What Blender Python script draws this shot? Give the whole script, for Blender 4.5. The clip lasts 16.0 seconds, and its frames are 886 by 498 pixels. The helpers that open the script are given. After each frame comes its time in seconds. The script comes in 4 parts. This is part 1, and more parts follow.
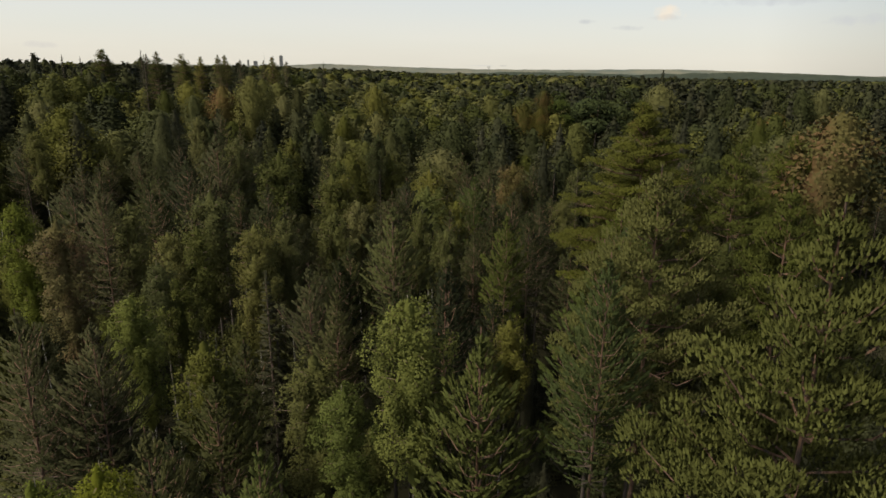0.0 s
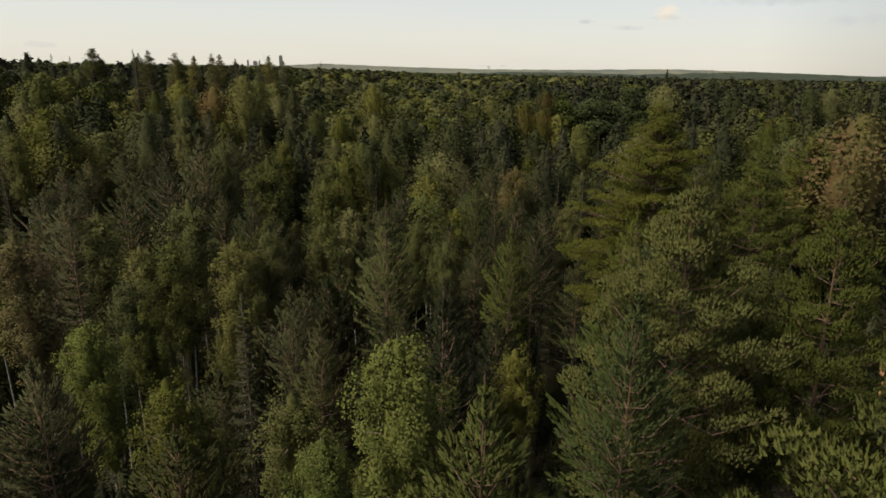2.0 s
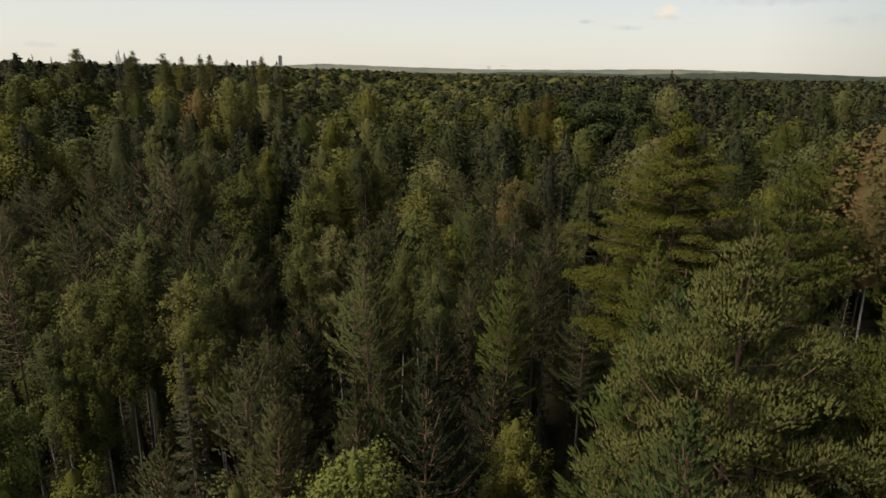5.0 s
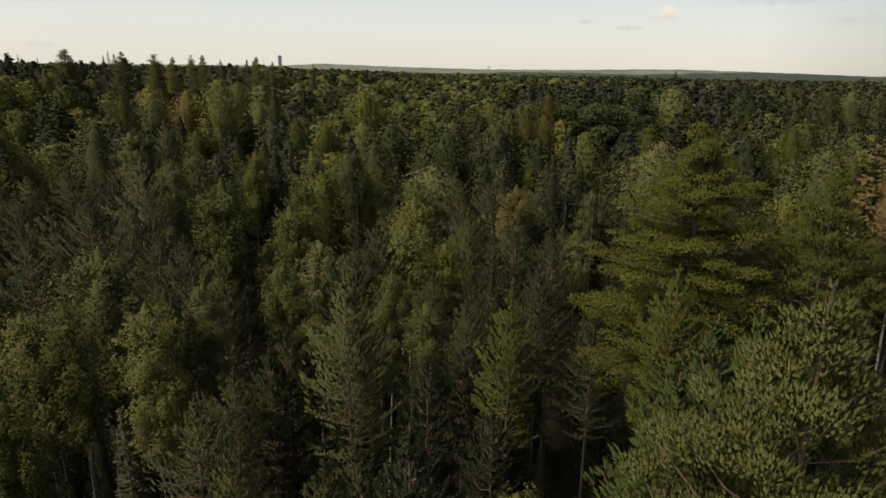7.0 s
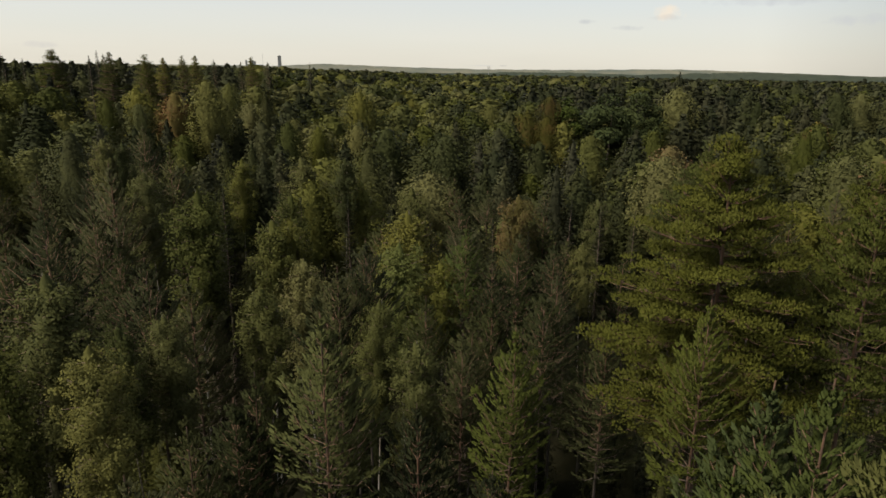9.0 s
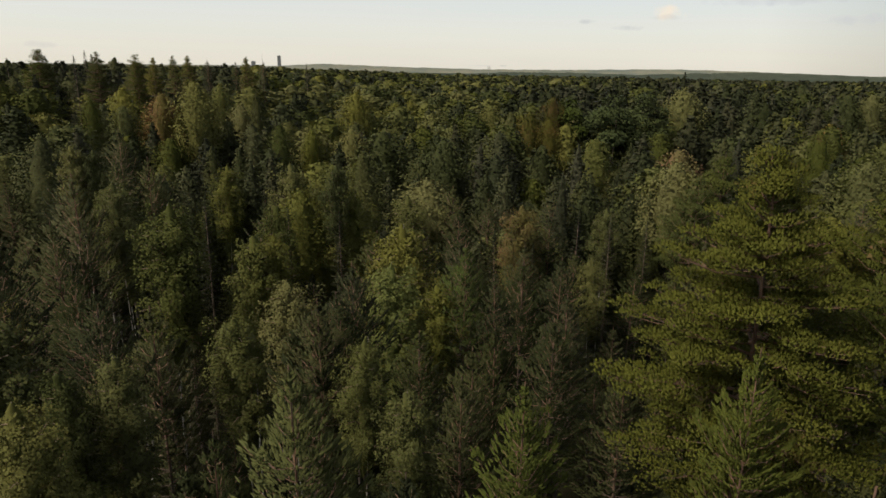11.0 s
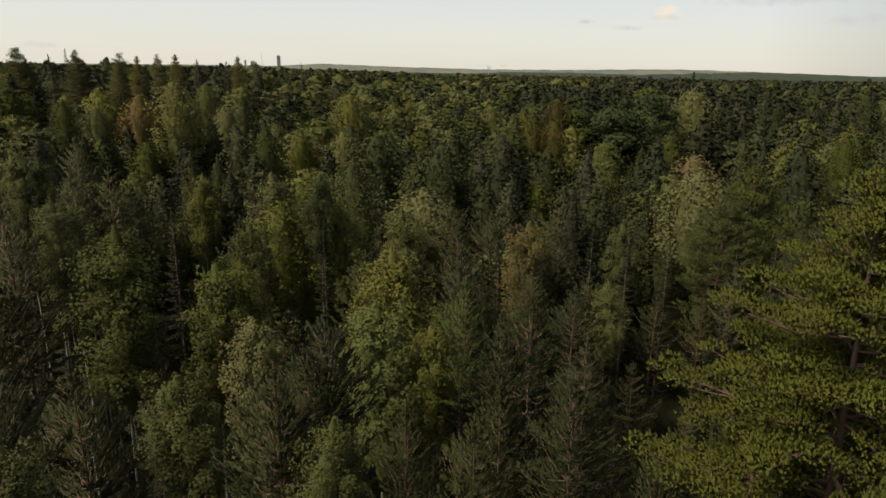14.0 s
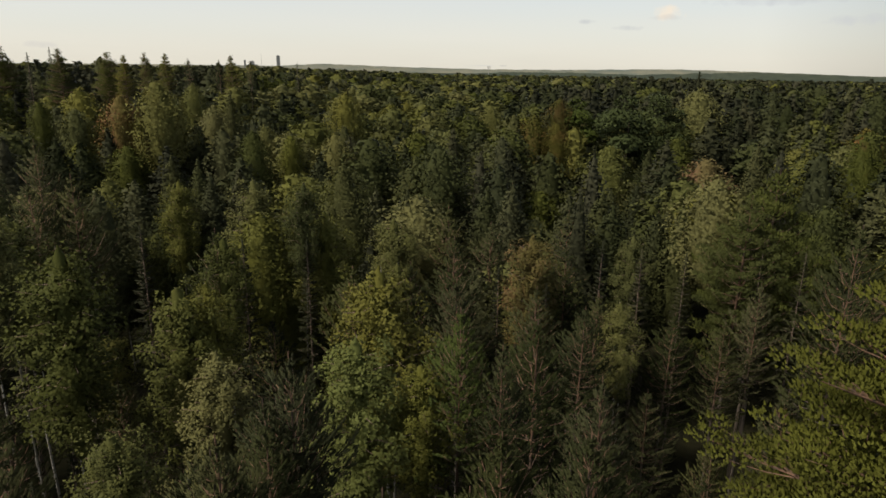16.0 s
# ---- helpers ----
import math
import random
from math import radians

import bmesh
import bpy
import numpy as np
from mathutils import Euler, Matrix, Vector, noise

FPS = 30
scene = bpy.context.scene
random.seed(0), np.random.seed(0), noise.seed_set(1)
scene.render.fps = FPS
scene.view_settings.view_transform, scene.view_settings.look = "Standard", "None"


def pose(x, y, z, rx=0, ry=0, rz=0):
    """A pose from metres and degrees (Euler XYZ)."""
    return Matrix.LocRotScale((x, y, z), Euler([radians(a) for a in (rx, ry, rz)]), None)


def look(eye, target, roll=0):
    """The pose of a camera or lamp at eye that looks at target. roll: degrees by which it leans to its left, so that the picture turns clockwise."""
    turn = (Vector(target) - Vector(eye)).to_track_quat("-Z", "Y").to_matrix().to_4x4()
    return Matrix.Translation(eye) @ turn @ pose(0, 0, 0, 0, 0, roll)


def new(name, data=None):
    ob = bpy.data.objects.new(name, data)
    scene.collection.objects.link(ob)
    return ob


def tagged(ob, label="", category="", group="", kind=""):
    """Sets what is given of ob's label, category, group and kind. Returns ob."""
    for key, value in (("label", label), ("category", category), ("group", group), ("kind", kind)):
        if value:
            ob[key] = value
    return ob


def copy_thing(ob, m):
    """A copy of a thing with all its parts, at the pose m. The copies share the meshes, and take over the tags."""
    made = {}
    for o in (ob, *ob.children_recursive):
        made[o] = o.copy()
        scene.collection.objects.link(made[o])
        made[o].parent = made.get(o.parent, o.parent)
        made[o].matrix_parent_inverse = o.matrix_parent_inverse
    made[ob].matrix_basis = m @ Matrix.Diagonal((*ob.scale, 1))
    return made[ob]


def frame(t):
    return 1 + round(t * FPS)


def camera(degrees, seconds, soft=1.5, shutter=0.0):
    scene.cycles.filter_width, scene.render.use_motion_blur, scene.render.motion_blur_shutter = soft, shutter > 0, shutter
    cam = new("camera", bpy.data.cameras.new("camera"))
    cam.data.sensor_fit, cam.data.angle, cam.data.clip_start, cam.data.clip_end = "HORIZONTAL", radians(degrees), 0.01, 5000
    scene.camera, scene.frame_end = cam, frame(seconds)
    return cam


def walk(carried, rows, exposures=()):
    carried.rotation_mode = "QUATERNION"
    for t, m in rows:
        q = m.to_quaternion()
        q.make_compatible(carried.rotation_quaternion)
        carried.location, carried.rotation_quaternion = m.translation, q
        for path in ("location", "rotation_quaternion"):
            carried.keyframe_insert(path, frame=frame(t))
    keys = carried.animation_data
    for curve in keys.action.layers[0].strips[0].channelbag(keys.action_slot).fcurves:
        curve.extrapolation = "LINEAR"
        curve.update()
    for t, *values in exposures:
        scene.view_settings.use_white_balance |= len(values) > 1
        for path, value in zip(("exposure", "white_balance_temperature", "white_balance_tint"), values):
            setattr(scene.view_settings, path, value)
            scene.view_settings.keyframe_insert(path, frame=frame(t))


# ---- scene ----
cam = camera(70.0, 16.0, soft=1.6)
PITCH, ROLL = 15.9, 0.84
PATH = [
    (0.0, -0.175, 2.256, 29.634),
    (1.0, -0.170, 3.991, 29.557),
    (2.0, -0.081, 5.677, 29.543),
    (3.0, 0.064, 7.363, 29.580),
    (4.0, 0.240, 9.079, 29.656),
    (5.0, 0.427, 10.844, 29.757),
    (6.0, 0.608, 12.663, 29.869),
    (7.0, 0.772, 14.533, 29.979),
    (8.0, 0.911, 16.445, 30.074),
    (9.0, 1.023, 18.388, 30.146),
    (10.0, 1.108, 20.349, 30.189),
    (11.0, 1.171, 22.317, 30.198),
    (12.0, 1.224, 24.286, 30.177),
    (13.0, 1.279, 26.260, 30.130),
    (14.0, 1.356, 28.251, 30.070),
    (15.0, 1.477, 30.284, 30.016),
    (16.0, 1.669, 32.400, 29.994),
]
walk(cam, [(t, look((x, y, z), (x, y + 10, z - 10 * math.tan(radians(PITCH))), ROLL)) for t, x, y, z in PATH], exposures=[(0, 0.48), (16, 0.48)])

# ---------------------------------------------------------------- world, sun
SUN_AZ, SUN_EL = radians(-116), radians(54)      # azimuth from +Y towards +X
GLOW_AZ = radians(-96)      # where the horizon is brightest
world = bpy.data.worlds.new("evening_sky")
scene.world = world
world.use_nodes = True
wn, wl = world.node_tree.nodes, world.node_tree.links
wn.clear()
sky = wn.new("ShaderNodeTexSky")
sky.sky_type = 'NISHITA'
sky.sun_disc = False
sky.sun_elevation = SUN_EL
sky.sun_rotation = SUN_AZ
sky.altitude = 100
sky.air_density = 1.0
sky.dust_density = 1.6
sky.ozone_density = 1.0
# a thin high veil of cloud over the clear sky, cream low down and paler above
wco = wn.new("ShaderNodeTexCoord")
wsep = wn.new("ShaderNodeSeparateXYZ")
wl.new(wco.outputs["Generated"], wsep.inputs[0])
wup = wn.new("ShaderNodeMapRange")
wup.inputs["From Min"].default_value, wup.inputs["From Max"].default_value = 0.0, 0.16
wl.new(wsep.outputs["Z"], wup.inputs["Value"])
veil = wn.new("ShaderNodeMix"); veil.data_type = 'RGBA'
veil.inputs["A"].default_value = (0.645, 0.605, 0.515, 1)
veil.inputs["B"].default_value = (0.50, 0.53, 0.54, 1)
wl.new(wup.outputs["Result"], veil.inputs["Factor"])
# the evening sky is darker overhead than low down
wrise = wn.new("ShaderNodeMapRange")
wrise.interpolation_type = 'SMOOTHSTEP'
wrise.inputs["From Min"].default_value, wrise.inputs["From Max"].default_value = 0.08, 1.0
wrise.inputs["To Min"].default_value, wrise.inputs["To Max"].default_value = 0.98, 0.36
wl.new(wsep.outputs["Z"], wrise.inputs["Value"])
wscale = wn.new("ShaderNodeVectorMath"); wscale.operation = 'SCALE'
wl.new(veil.outputs["Result"], wscale.inputs[0])
# the evening sky is dimmer on the side away from the glow
waway = wn.new("ShaderNodeVectorMath"); waway.operation = 'DOT_PRODUCT'
waway.inputs[1].default_value = (math.sin(GLOW_AZ), math.cos(GLOW_AZ), 0)
wl.new(wco.outputs["Generated"], waway.inputs[0])
wside = wn.new("ShaderNodeMapRange")
wside.inputs["From Min"].default_value, wside.inputs["From Max"].default_value = -1.0, -0.52
wside.inputs["To Min"].default_value, wside.inputs["To Max"].default_value = 0.16, 1.0
wl.new(waway.outputs["Value"], wside.inputs["Value"])
wboth = wn.new("ShaderNodeMath"); wboth.operation = 'MULTIPLY'
wl.new(wrise.outputs["Result"], wboth.inputs[0]); wl.new(wside.outputs["Result"], wboth.inputs[1])
wl.new(wboth.outputs[0], wscale.inputs["Scale"])
wmap = wn.new("ShaderNodeMapping")
wmap.inputs["Scale"].default_value = (1.5, 1.5, 14.0)
wl.new(wco.outputs["Generated"], wmap.inputs["Vector"])
wnoise = wn.new("ShaderNodeTexNoise")
wnoise.inputs["Scale"].default_value = 2.2
wnoise.inputs["Detail"].default_value = 5
wl.new(wmap.outputs[0], wnoise.inputs["Vector"])
wthick = wn.new("ShaderNodeMapRange")
wthick.inputs["To Min"].default_value, wthick.inputs["To Max"].default_value = 0.68, 0.92
wl.new(wnoise.outputs["Fac"], wthick.inputs["Value"])
wdim = wn.new("ShaderNodeMix"); wdim.data_type = 'RGBA'; wdim.blend_type = 'MULTIPLY'
wdim.inputs["Factor"].default_value = 1.0
wdim.inputs["B"].default_value = (0.12, 0.12, 0.12, 1)
wl.new(sky.outputs[0], wdim.inputs["A"])
wmix = wn.new("ShaderNodeMix"); wmix.data_type = 'RGBA'
wl.new(wthick.outputs["Result"], wmix.inputs["Factor"])
wl.new(wdim.outputs["Result"], wmix.inputs["A"])
wl.new(wscale.outputs[0], wmix.inputs["B"])
sky_colour = wmix.outputs["Result"]


def small_cloud(colour_in, bearing, rise, wide, high, colour, dense, seed):
    """A small soft-edged cloud at a bearing and height in degrees, its outline broken up by noise."""
    a, e = radians(bearing), radians(rise)
    fwd = Vector((math.sin(a) * math.cos(e), math.cos(a) * math.cos(e), math.sin(e)))
    across = Vector((math.cos(a), -math.sin(a), 0))
    n = wn.new("ShaderNodeTexNoise")
    n.inputs["Scale"].default_value = 55.0
    n.inputs["Detail"].default_value = 4
    shift = wn.new("ShaderNodeVectorMath"); shift.operation = 'ADD'
    shift.inputs[1].default_value = (seed, seed * 0.7, 0)
    wl.new(wco.outputs["Generated"], shift.inputs[0]); wl.new(shift.outputs[0], n.inputs["Vector"])
    square = []
    for axis, size in ((across, wide), (fwd.cross(across), high)):
        d = wn.new("ShaderNodeVectorMath"); d.operation = 'DOT_PRODUCT'
        d.inputs[1].default_value = axis
        wl.new(wco.outputs["Generated"], d.inputs[0])
        q = wn.new("ShaderNodeMath"); q.operation = 'DIVIDE'; q.inputs[1].default_value = radians(size) / 2
        wl.new(d.outputs["Value"], q.inputs[0])
        p = wn.new("ShaderNodeMath"); p.operation = 'MULTIPLY'
        wl.new(q.outputs[0], p.inputs[0]); wl.new(q.outputs[0], p.inputs[1])
        square.append(p.outputs[0])
    s = wn.new("ShaderNodeMath"); s.operation = 'ADD'
    wl.new(square[0], s.inputs[0]); wl.new(square[1], s.inputs[1])
    t = wn.new("ShaderNodeMath"); t.operation = 'MULTIPLY_ADD'; t.inputs[1].default_value = 3.2
    wl.new(n.outputs["Fac"], t.inputs[0]); wl.new(s.outputs[0], t.inputs[2])
    ahead = wn.new("ShaderNodeVectorMath"); ahead.operation = 'DOT_PRODUCT'
    ahead.inputs[1].default_value = fwd
    wl.new(wco.outputs["Generated"], ahead.inputs[0])
    front = wn.new("ShaderNodeMath"); front.operation = 'GREATER_THAN'; front.inputs[1].default_value = 0.5
    wl.new(ahead.outputs["Value"], front.inputs[0])
    r = wn.new("ShaderNodeMapRange")
    r.inputs["From Min"].default_value, r.inputs["From Max"].default_value = 2.5, 1.2
    r.inputs["To Min"].default_value, r.inputs["To Max"].default_value = 0.0, dense
    wl.new(t.outputs[0], r.inputs["Value"])
    m = wn.new("ShaderNodeMath"); m.operation = 'MULTIPLY'
    wl.new(r.outputs["Result"], m.inputs[0]); wl.new(front.outputs[0], m.inputs[1])
    x = wn.new("ShaderNodeMix"); x.data_type = 'RGBA'
    x.inputs["B"].default_value = (*colour, 1)
    wl.new(m.outputs[0], x.inputs["Factor"]); wl.new(colour_in, x.inputs["A"])
    return x.outputs["Result"]


# small clouds: one cream cumulus and thin grey wisps
for row in ((18.32, 4.55, 3.0, 1.25, (0.72, 0.60, 0.46), 0.75, 1.0), (17.9, 4.25, 3.4, 0.5, (0.44, 0.42, 0.40), 0.5, 6.0),
            (12.05, 3.97, 2.0, 0.45, (0.40, 0.41, 0.42), 0.75, 2.0), (15.25, 3.44, 2.8, 0.5, (0.40, 0.41, 0.42), 0.75, 3.0),
            (26.3, 5.35, 11.0, 0.9, (0.42, 0.43, 0.45), 0.6, 4.0), (32.2, 3.8, 6.0, 0.9, (0.42, 0.43, 0.45), 0.55, 5.0),
            (4.97, 0.32, 0.75, 0.16, (0.28, 0.28, 0.29), 0.9, 7.0), (3.0, 0.30, 3.0, 0.12, (0.42, 0.42, 0.42), 0.5, 8.0),
            (-31.6, 1.3, 3.6, 0.5, (0.46, 0.44, 0.42), 0.5, 9.0)):
    sky_colour = small_cloud(sky_colour, *row)
bg = wn.new("ShaderNodeBackground")
wl.new(sky_colour, bg.inputs[0])
wout = wn.new("ShaderNodeOutputWorld")
wl.new(bg.outputs[0], wout.inputs[0])

sun_data = bpy.data.lights.new("sun", 'SUN')
sun_data.energy = 3.5
sun_data.angle = radians(14)
sun_data.color = (1.0, 0.92, 0.75)
sun = new("sun", sun_data)
sun_dir = Vector((math.sin(SUN_AZ) * math.cos(SUN_EL), math.cos(SUN_AZ) * math.cos(SUN_EL), math.sin(SUN_EL)))
sun.matrix_world = look(sun_dir * 400 + Vector((0, 40, 0)), (0, 40, 0))


# ---------------------------------------------------------------- materials
def node_material(name):
    m = bpy.data.materials.new(name)
    m.use_nodes = True
    nt = m.node_tree
    nt.nodes.clear()
    return m, nt.nodes, nt.links


def leaf_material(name, light, dark, patch=None, patch_amount=0.0, translucent=0.18, rough=0.6, attr=False, spread=0.4, gloss=0.03):
    """Foliage: two greens mixed leaf by leaf and tree by tree, with patches of a third colour where leaves have turned."""
    m, n, l = node_material(name)
    info, geo, co = n.new("ShaderNodeObjectInfo"), n.new("ShaderNodeNewGeometry"), n.new("ShaderNodeTexCoord")
    coarse = n.new("ShaderNodeTexNoise")
    coarse.inputs["Scale"].default_value = 0.55
    coarse.inputs["Detail"].default_value = 3
    l.new(co.outputs["Object"], coarse.inputs["Vector"])
    # leaf by leaf and clump by clump
    mixf = n.new("ShaderNodeMath"); mixf.operation = 'MULTIPLY_ADD'
    mixf.inputs[1].default_value = 0.22
    l.new(geo.outputs["Random Per Island"], mixf.inputs[0])
    cm = n.new("ShaderNodeMath"); cm.operation = 'MULTIPLY'; cm.inputs[1].default_value = 0.85
    l.new(coarse.outputs["Fac"], cm.inputs[0])
    l.new(cm.outputs[0], mixf.inputs[2])
    ramp = n.new("ShaderNodeMix"); ramp.data_type = 'RGBA'
    ramp.inputs["A"].default_value = (*dark, 1)
    ramp.inputs["B"].default_value = (*light, 1)
    l.new(mixf.outputs[0], ramp.inputs["Factor"])
    colour = ramp.outputs["Result"]
    if patch:
        pn = n.new("ShaderNodeTexNoise")
        pn.inputs["Scale"].default_value = 0.35
        l.new(co.outputs["Object"], pn.inputs["Vector"])
        add = n.new("ShaderNodeMath"); add.operation = 'MULTIPLY_ADD'
        add.inputs[1].default_value = 0.25
        l.new(geo.outputs["Random Per Island"], add.inputs[0])
        l.new(pn.outputs["Fac"], add.inputs[2])
        mr = n.new("ShaderNodeMapRange")
        mr.inputs["From Min"].default_value = 0.85 - patch_amount
        mr.inputs["From Max"].default_value = 1.0 - patch_amount
        l.new(add.outputs[0], mr.inputs["Value"])
        pm = n.new("ShaderNodeMix"); pm.data_type = 'RGBA'
        pm.inputs["B"].default_value = (*patch, 1)
        l.new(mr.outputs["Result"], pm.inputs["Factor"])
        l.new(colour, pm.inputs["A"])
        colour = pm.outputs["Result"]
    # tree by tree
    hsv = n.new("ShaderNodeHueSaturation")
    if attr:
        at = n.new("ShaderNodeAttribute"); at.attribute_name = "tint"
        rnd = at.outputs["Fac"]
    else:
        rnd = info.outputs["Random"]
    for socket, a, b in (("Value", 1 - spread, 1 + spread), ("Hue", 0.52, 0.478), ("Saturation", 0.88, 1.12)):
        r = n.new("ShaderNodeMapRange")
        r.inputs["To Min"].default_value, r.inputs["To Max"].default_value = a, b
        if socket == "Saturation":
            w = n.new("ShaderNodeMath"); w.operation = 'MULTIPLY'; w.inputs[1].default_value = 7.31
            fr = n.new("ShaderNodeMath"); fr.operation = 'FRACT'
            l.new(rnd, w.inputs[0]); l.new(w.outputs[0], fr.inputs[0]); l.new(fr.outputs[0], r.inputs["Value"])
        else:
            l.new(rnd, r.inputs["Value"])
        l.new(r.outputs["Result"], hsv.inputs[socket])
    l.new(colour, hsv.inputs["Color"])
    pr = n.new("ShaderNodeBsdfPrincipled")
    pr.inputs["Roughness"].default_value = rough
    pr.inputs["Specular IOR Level"].default_value = gloss
    tr = n.new("ShaderNodeBsdfTranslucent")
    l.new(hsv.outputs[0], pr.inputs["Base Color"])
    l.new(hsv.outputs[0], tr.inputs["Color"])
    mx = n.new("ShaderNodeMixShader")
    mx.inputs[0].default_value = translucent
    l.new(pr.outputs[0], mx.inputs[1]); l.new(tr.outputs[0], mx.inputs[2])
    o = n.new("ShaderNodeOutputMaterial")
    l.new(mx.outputs[0], o.inputs[0])
    return m


def bark_material(name, low, high, fissure, change=(8.0, 12.0), scale=(6, 6, 1.2), bump=0.4):
    """Bark whose colour goes over from low to high on the trunk, with fissures or dark marks."""
    m, n, l = node_material(name)
    co = n.new("ShaderNodeTexCoord")
    mp = n.new("ShaderNodeMapping"); mp.inputs["Scale"].default_value = scale
    l.new(co.outputs["Object"], mp.inputs["Vector"])
    no = n.new("ShaderNodeTexNoise"); no.inputs["Scale"].default_value = 1.6; no.inputs["Detail"].default_value = 6
    l.new(mp.outputs[0], no.inputs["Vector"])
    sep = n.new("ShaderNodeSeparateXYZ"); l.new(co.outputs["Object"], sep.inputs[0])
    mr = n.new("ShaderNodeMapRange")
    mr.inputs["From Min"].default_value, mr.inputs["From Max"].default_value = change
    l.new(sep.outputs["Z"], mr.inputs["Value"])
    base = n.new("ShaderNodeMix"); base.data_type = 'RGBA'
    base.inputs["A"].default_value, base.inputs["B"].default_value = (*low, 1), (*high, 1)
    l.new(mr.outputs["Result"], base.inputs["Factor"])
    fr = n.new("ShaderNodeMapRange")
    fr.inputs["From Min"].default_value, fr.inputs["From Max"].default_value = 0.52, 0.66
    l.new(no.outputs["Fac"], fr.inputs["Value"])
    mk = n.new("ShaderNodeMix"); mk.data_type = 'RGBA'
    mk.inputs["B"].default_value = (*fissure, 1)
    l.new(fr.outputs["Result"], mk.inputs["Factor"]); l.new(base.outputs["Result"], mk.inputs["A"])
    bp = n.new("ShaderNodeBump"); bp.inputs["Strength"].default_value = bump; bp.inputs["Distance"].default_value = 0.03
    l.new(no.outputs["Fac"], bp.inputs["Height"])
    pr = n.new("ShaderNodeBsdfPrincipled"); pr.inputs["Roughness"].default_value = 0.85
    l.new(mk.outputs["Result"], pr.inputs["Base Color"]); l.new(bp.outputs[0], pr.inputs["Normal"])
    o = n.new("ShaderNodeOutputMaterial"); l.new(pr.outputs[0], o.inputs[0])
    return m


def surface_material(name, a, b, scale, rough=0.95, emission=0.0, bump=0.5):
    m, n, l = node_material(name)
    co = n.new("ShaderNodeTexCoord")
    no = n.new("ShaderNodeTexNoise"); no.inputs["Scale"].default_value = scale; no.inputs["Detail"].default_value = 8
    n2 = n.new("ShaderNodeTexNoise"); n2.inputs["Scale"].default_value = scale * 0.07; n2.inputs["Detail"].default_value = 3
    l.new(co.outputs["Object"], no.inputs["Vector"]); l.new(co.outputs["Object"], n2.inputs["Vector"])
    ad = n.new("ShaderNodeMath"); ad.operation = 'MULTIPLY_ADD'; ad.inputs[1].default_value = 0.6
    l.new(no.outputs["Fac"], ad.inputs[0])
    sc = n.new("ShaderNodeMath"); sc.operation = 'MULTIPLY'; sc.inputs[1].default_value = 0.5
    l.new(n2.outputs["Fac"], sc.inputs[0]); l.new(sc.outputs[0], ad.inputs[2])
    mr = n.new("ShaderNodeMapRange")
    mr.inputs["From Min"].default_value, mr.inputs["From Max"].default_value = 0.38, 0.72
    l.new(ad.outputs[0], mr.inputs["Value"])
    mx = n.new("ShaderNodeMix"); mx.data_type = 'RGBA'
    mx.inputs["A"].default_value, mx.inputs["B"].default_value = (*a, 1), (*b, 1)
    l.new(mr.outputs["Result"], mx.inputs["Factor"])
    pr = n.new("ShaderNodeBsdfPrincipled"); pr.inputs["Roughness"].default_value = rough
    pr.inputs["Specular IOR Level"].default_value = 0.1
    l.new(mx.outputs["Result"], pr.inputs["Base Color"])
    if emission:
        l.new(mx.outputs["Result"], pr.inputs["Emission Color"])
        pr.inputs["Emission Strength"].default_value = emission
    if bump:
        bp = n.new("ShaderNodeBump"); bp.inputs["Strength"].default_value = bump; bp.inputs["Distance"].default_value = 0.1
        l.new(no.outputs["Fac"], bp.inputs["Height"]); l.new(bp.outputs[0], pr.inputs["Normal"])
    o = n.new("ShaderNodeOutputMaterial"); l.new(pr.outputs[0], o.inputs[0])
    return m


BIRCH = dict(light=(0.114, 0.116, 0.032), dark=(0.042, 0.045, 0.017))
PINE = dict(light=(0.053, 0.057, 0.023), dark=(0.022, 0.024, 0.012))
OLD = dict(light=(0.092, 0.096, 0.024), dark=(0.044, 0.046, 0.015), patch=(0.085, 0.058, 0.028), patch_amount=0.02)
SPRUCE = dict(light=(0.041, 0.042, 0.022), dark=(0.019, 0.020, 0.012))
OAK = dict(light=(0.046, 0.062, 0.018), dark=(0.020, 0.030, 0.010))
mat_birch = leaf_material("birch_leaves", **BIRCH)
mat_turned = leaf_material("birch_leaves_turning", light=(0.105, 0.092, 0.028), dark=(0.055, 0.050, 0.018), patch=(0.115, 0.072, 0.032), patch_amount=0.22)
mat_pine = leaf_material("young_pine_needles", **PINE, translucent=0.16)
mat_broad = leaf_material("tall_pine_needles", light=(0.076, 0.084, 0.023), dark=(0.032, 0.037, 0.012), translucent=0.16)
mat_old = leaf_material("old_pine_needles", **OLD, translucent=0.16)
mat_spruce = leaf_material("spruce_needles", **SPRUCE, translucent=0.08)
mat_oak = leaf_material("broad_leaves", **OAK, spread=0.2)
# brighter copy of the birch leaves, with sunlight put into its colour
mat_bright = leaf_material("sunlit_birch_leaves", light=(0.158, 0.168, 0.034), dark=(0.076, 0.083, 0.020), translucent=0.25, spread=0.15)
mat_fresh = leaf_material("fresh_pine_needles", light=(0.080, 0.092, 0.025), dark=(0.034, 0.041, 0.013), translucent=0.16, spread=0.2)
far_birch = leaf_material("far_birch_leaves", **BIRCH, attr=True)
far_pine = leaf_material("far_pine_needles", **PINE, attr=True, translucent=0.08)
far_spruce = leaf_material("far_spruce_needles", **SPRUCE, attr=True, translucent=0.08)
bark_birch = bark_material("birch_bark", (0.30, 0.28, 0.25), (0.27, 0.23, 0.19), (0.04, 0.035, 0.03), scale=(2.5, 2.5, 9))
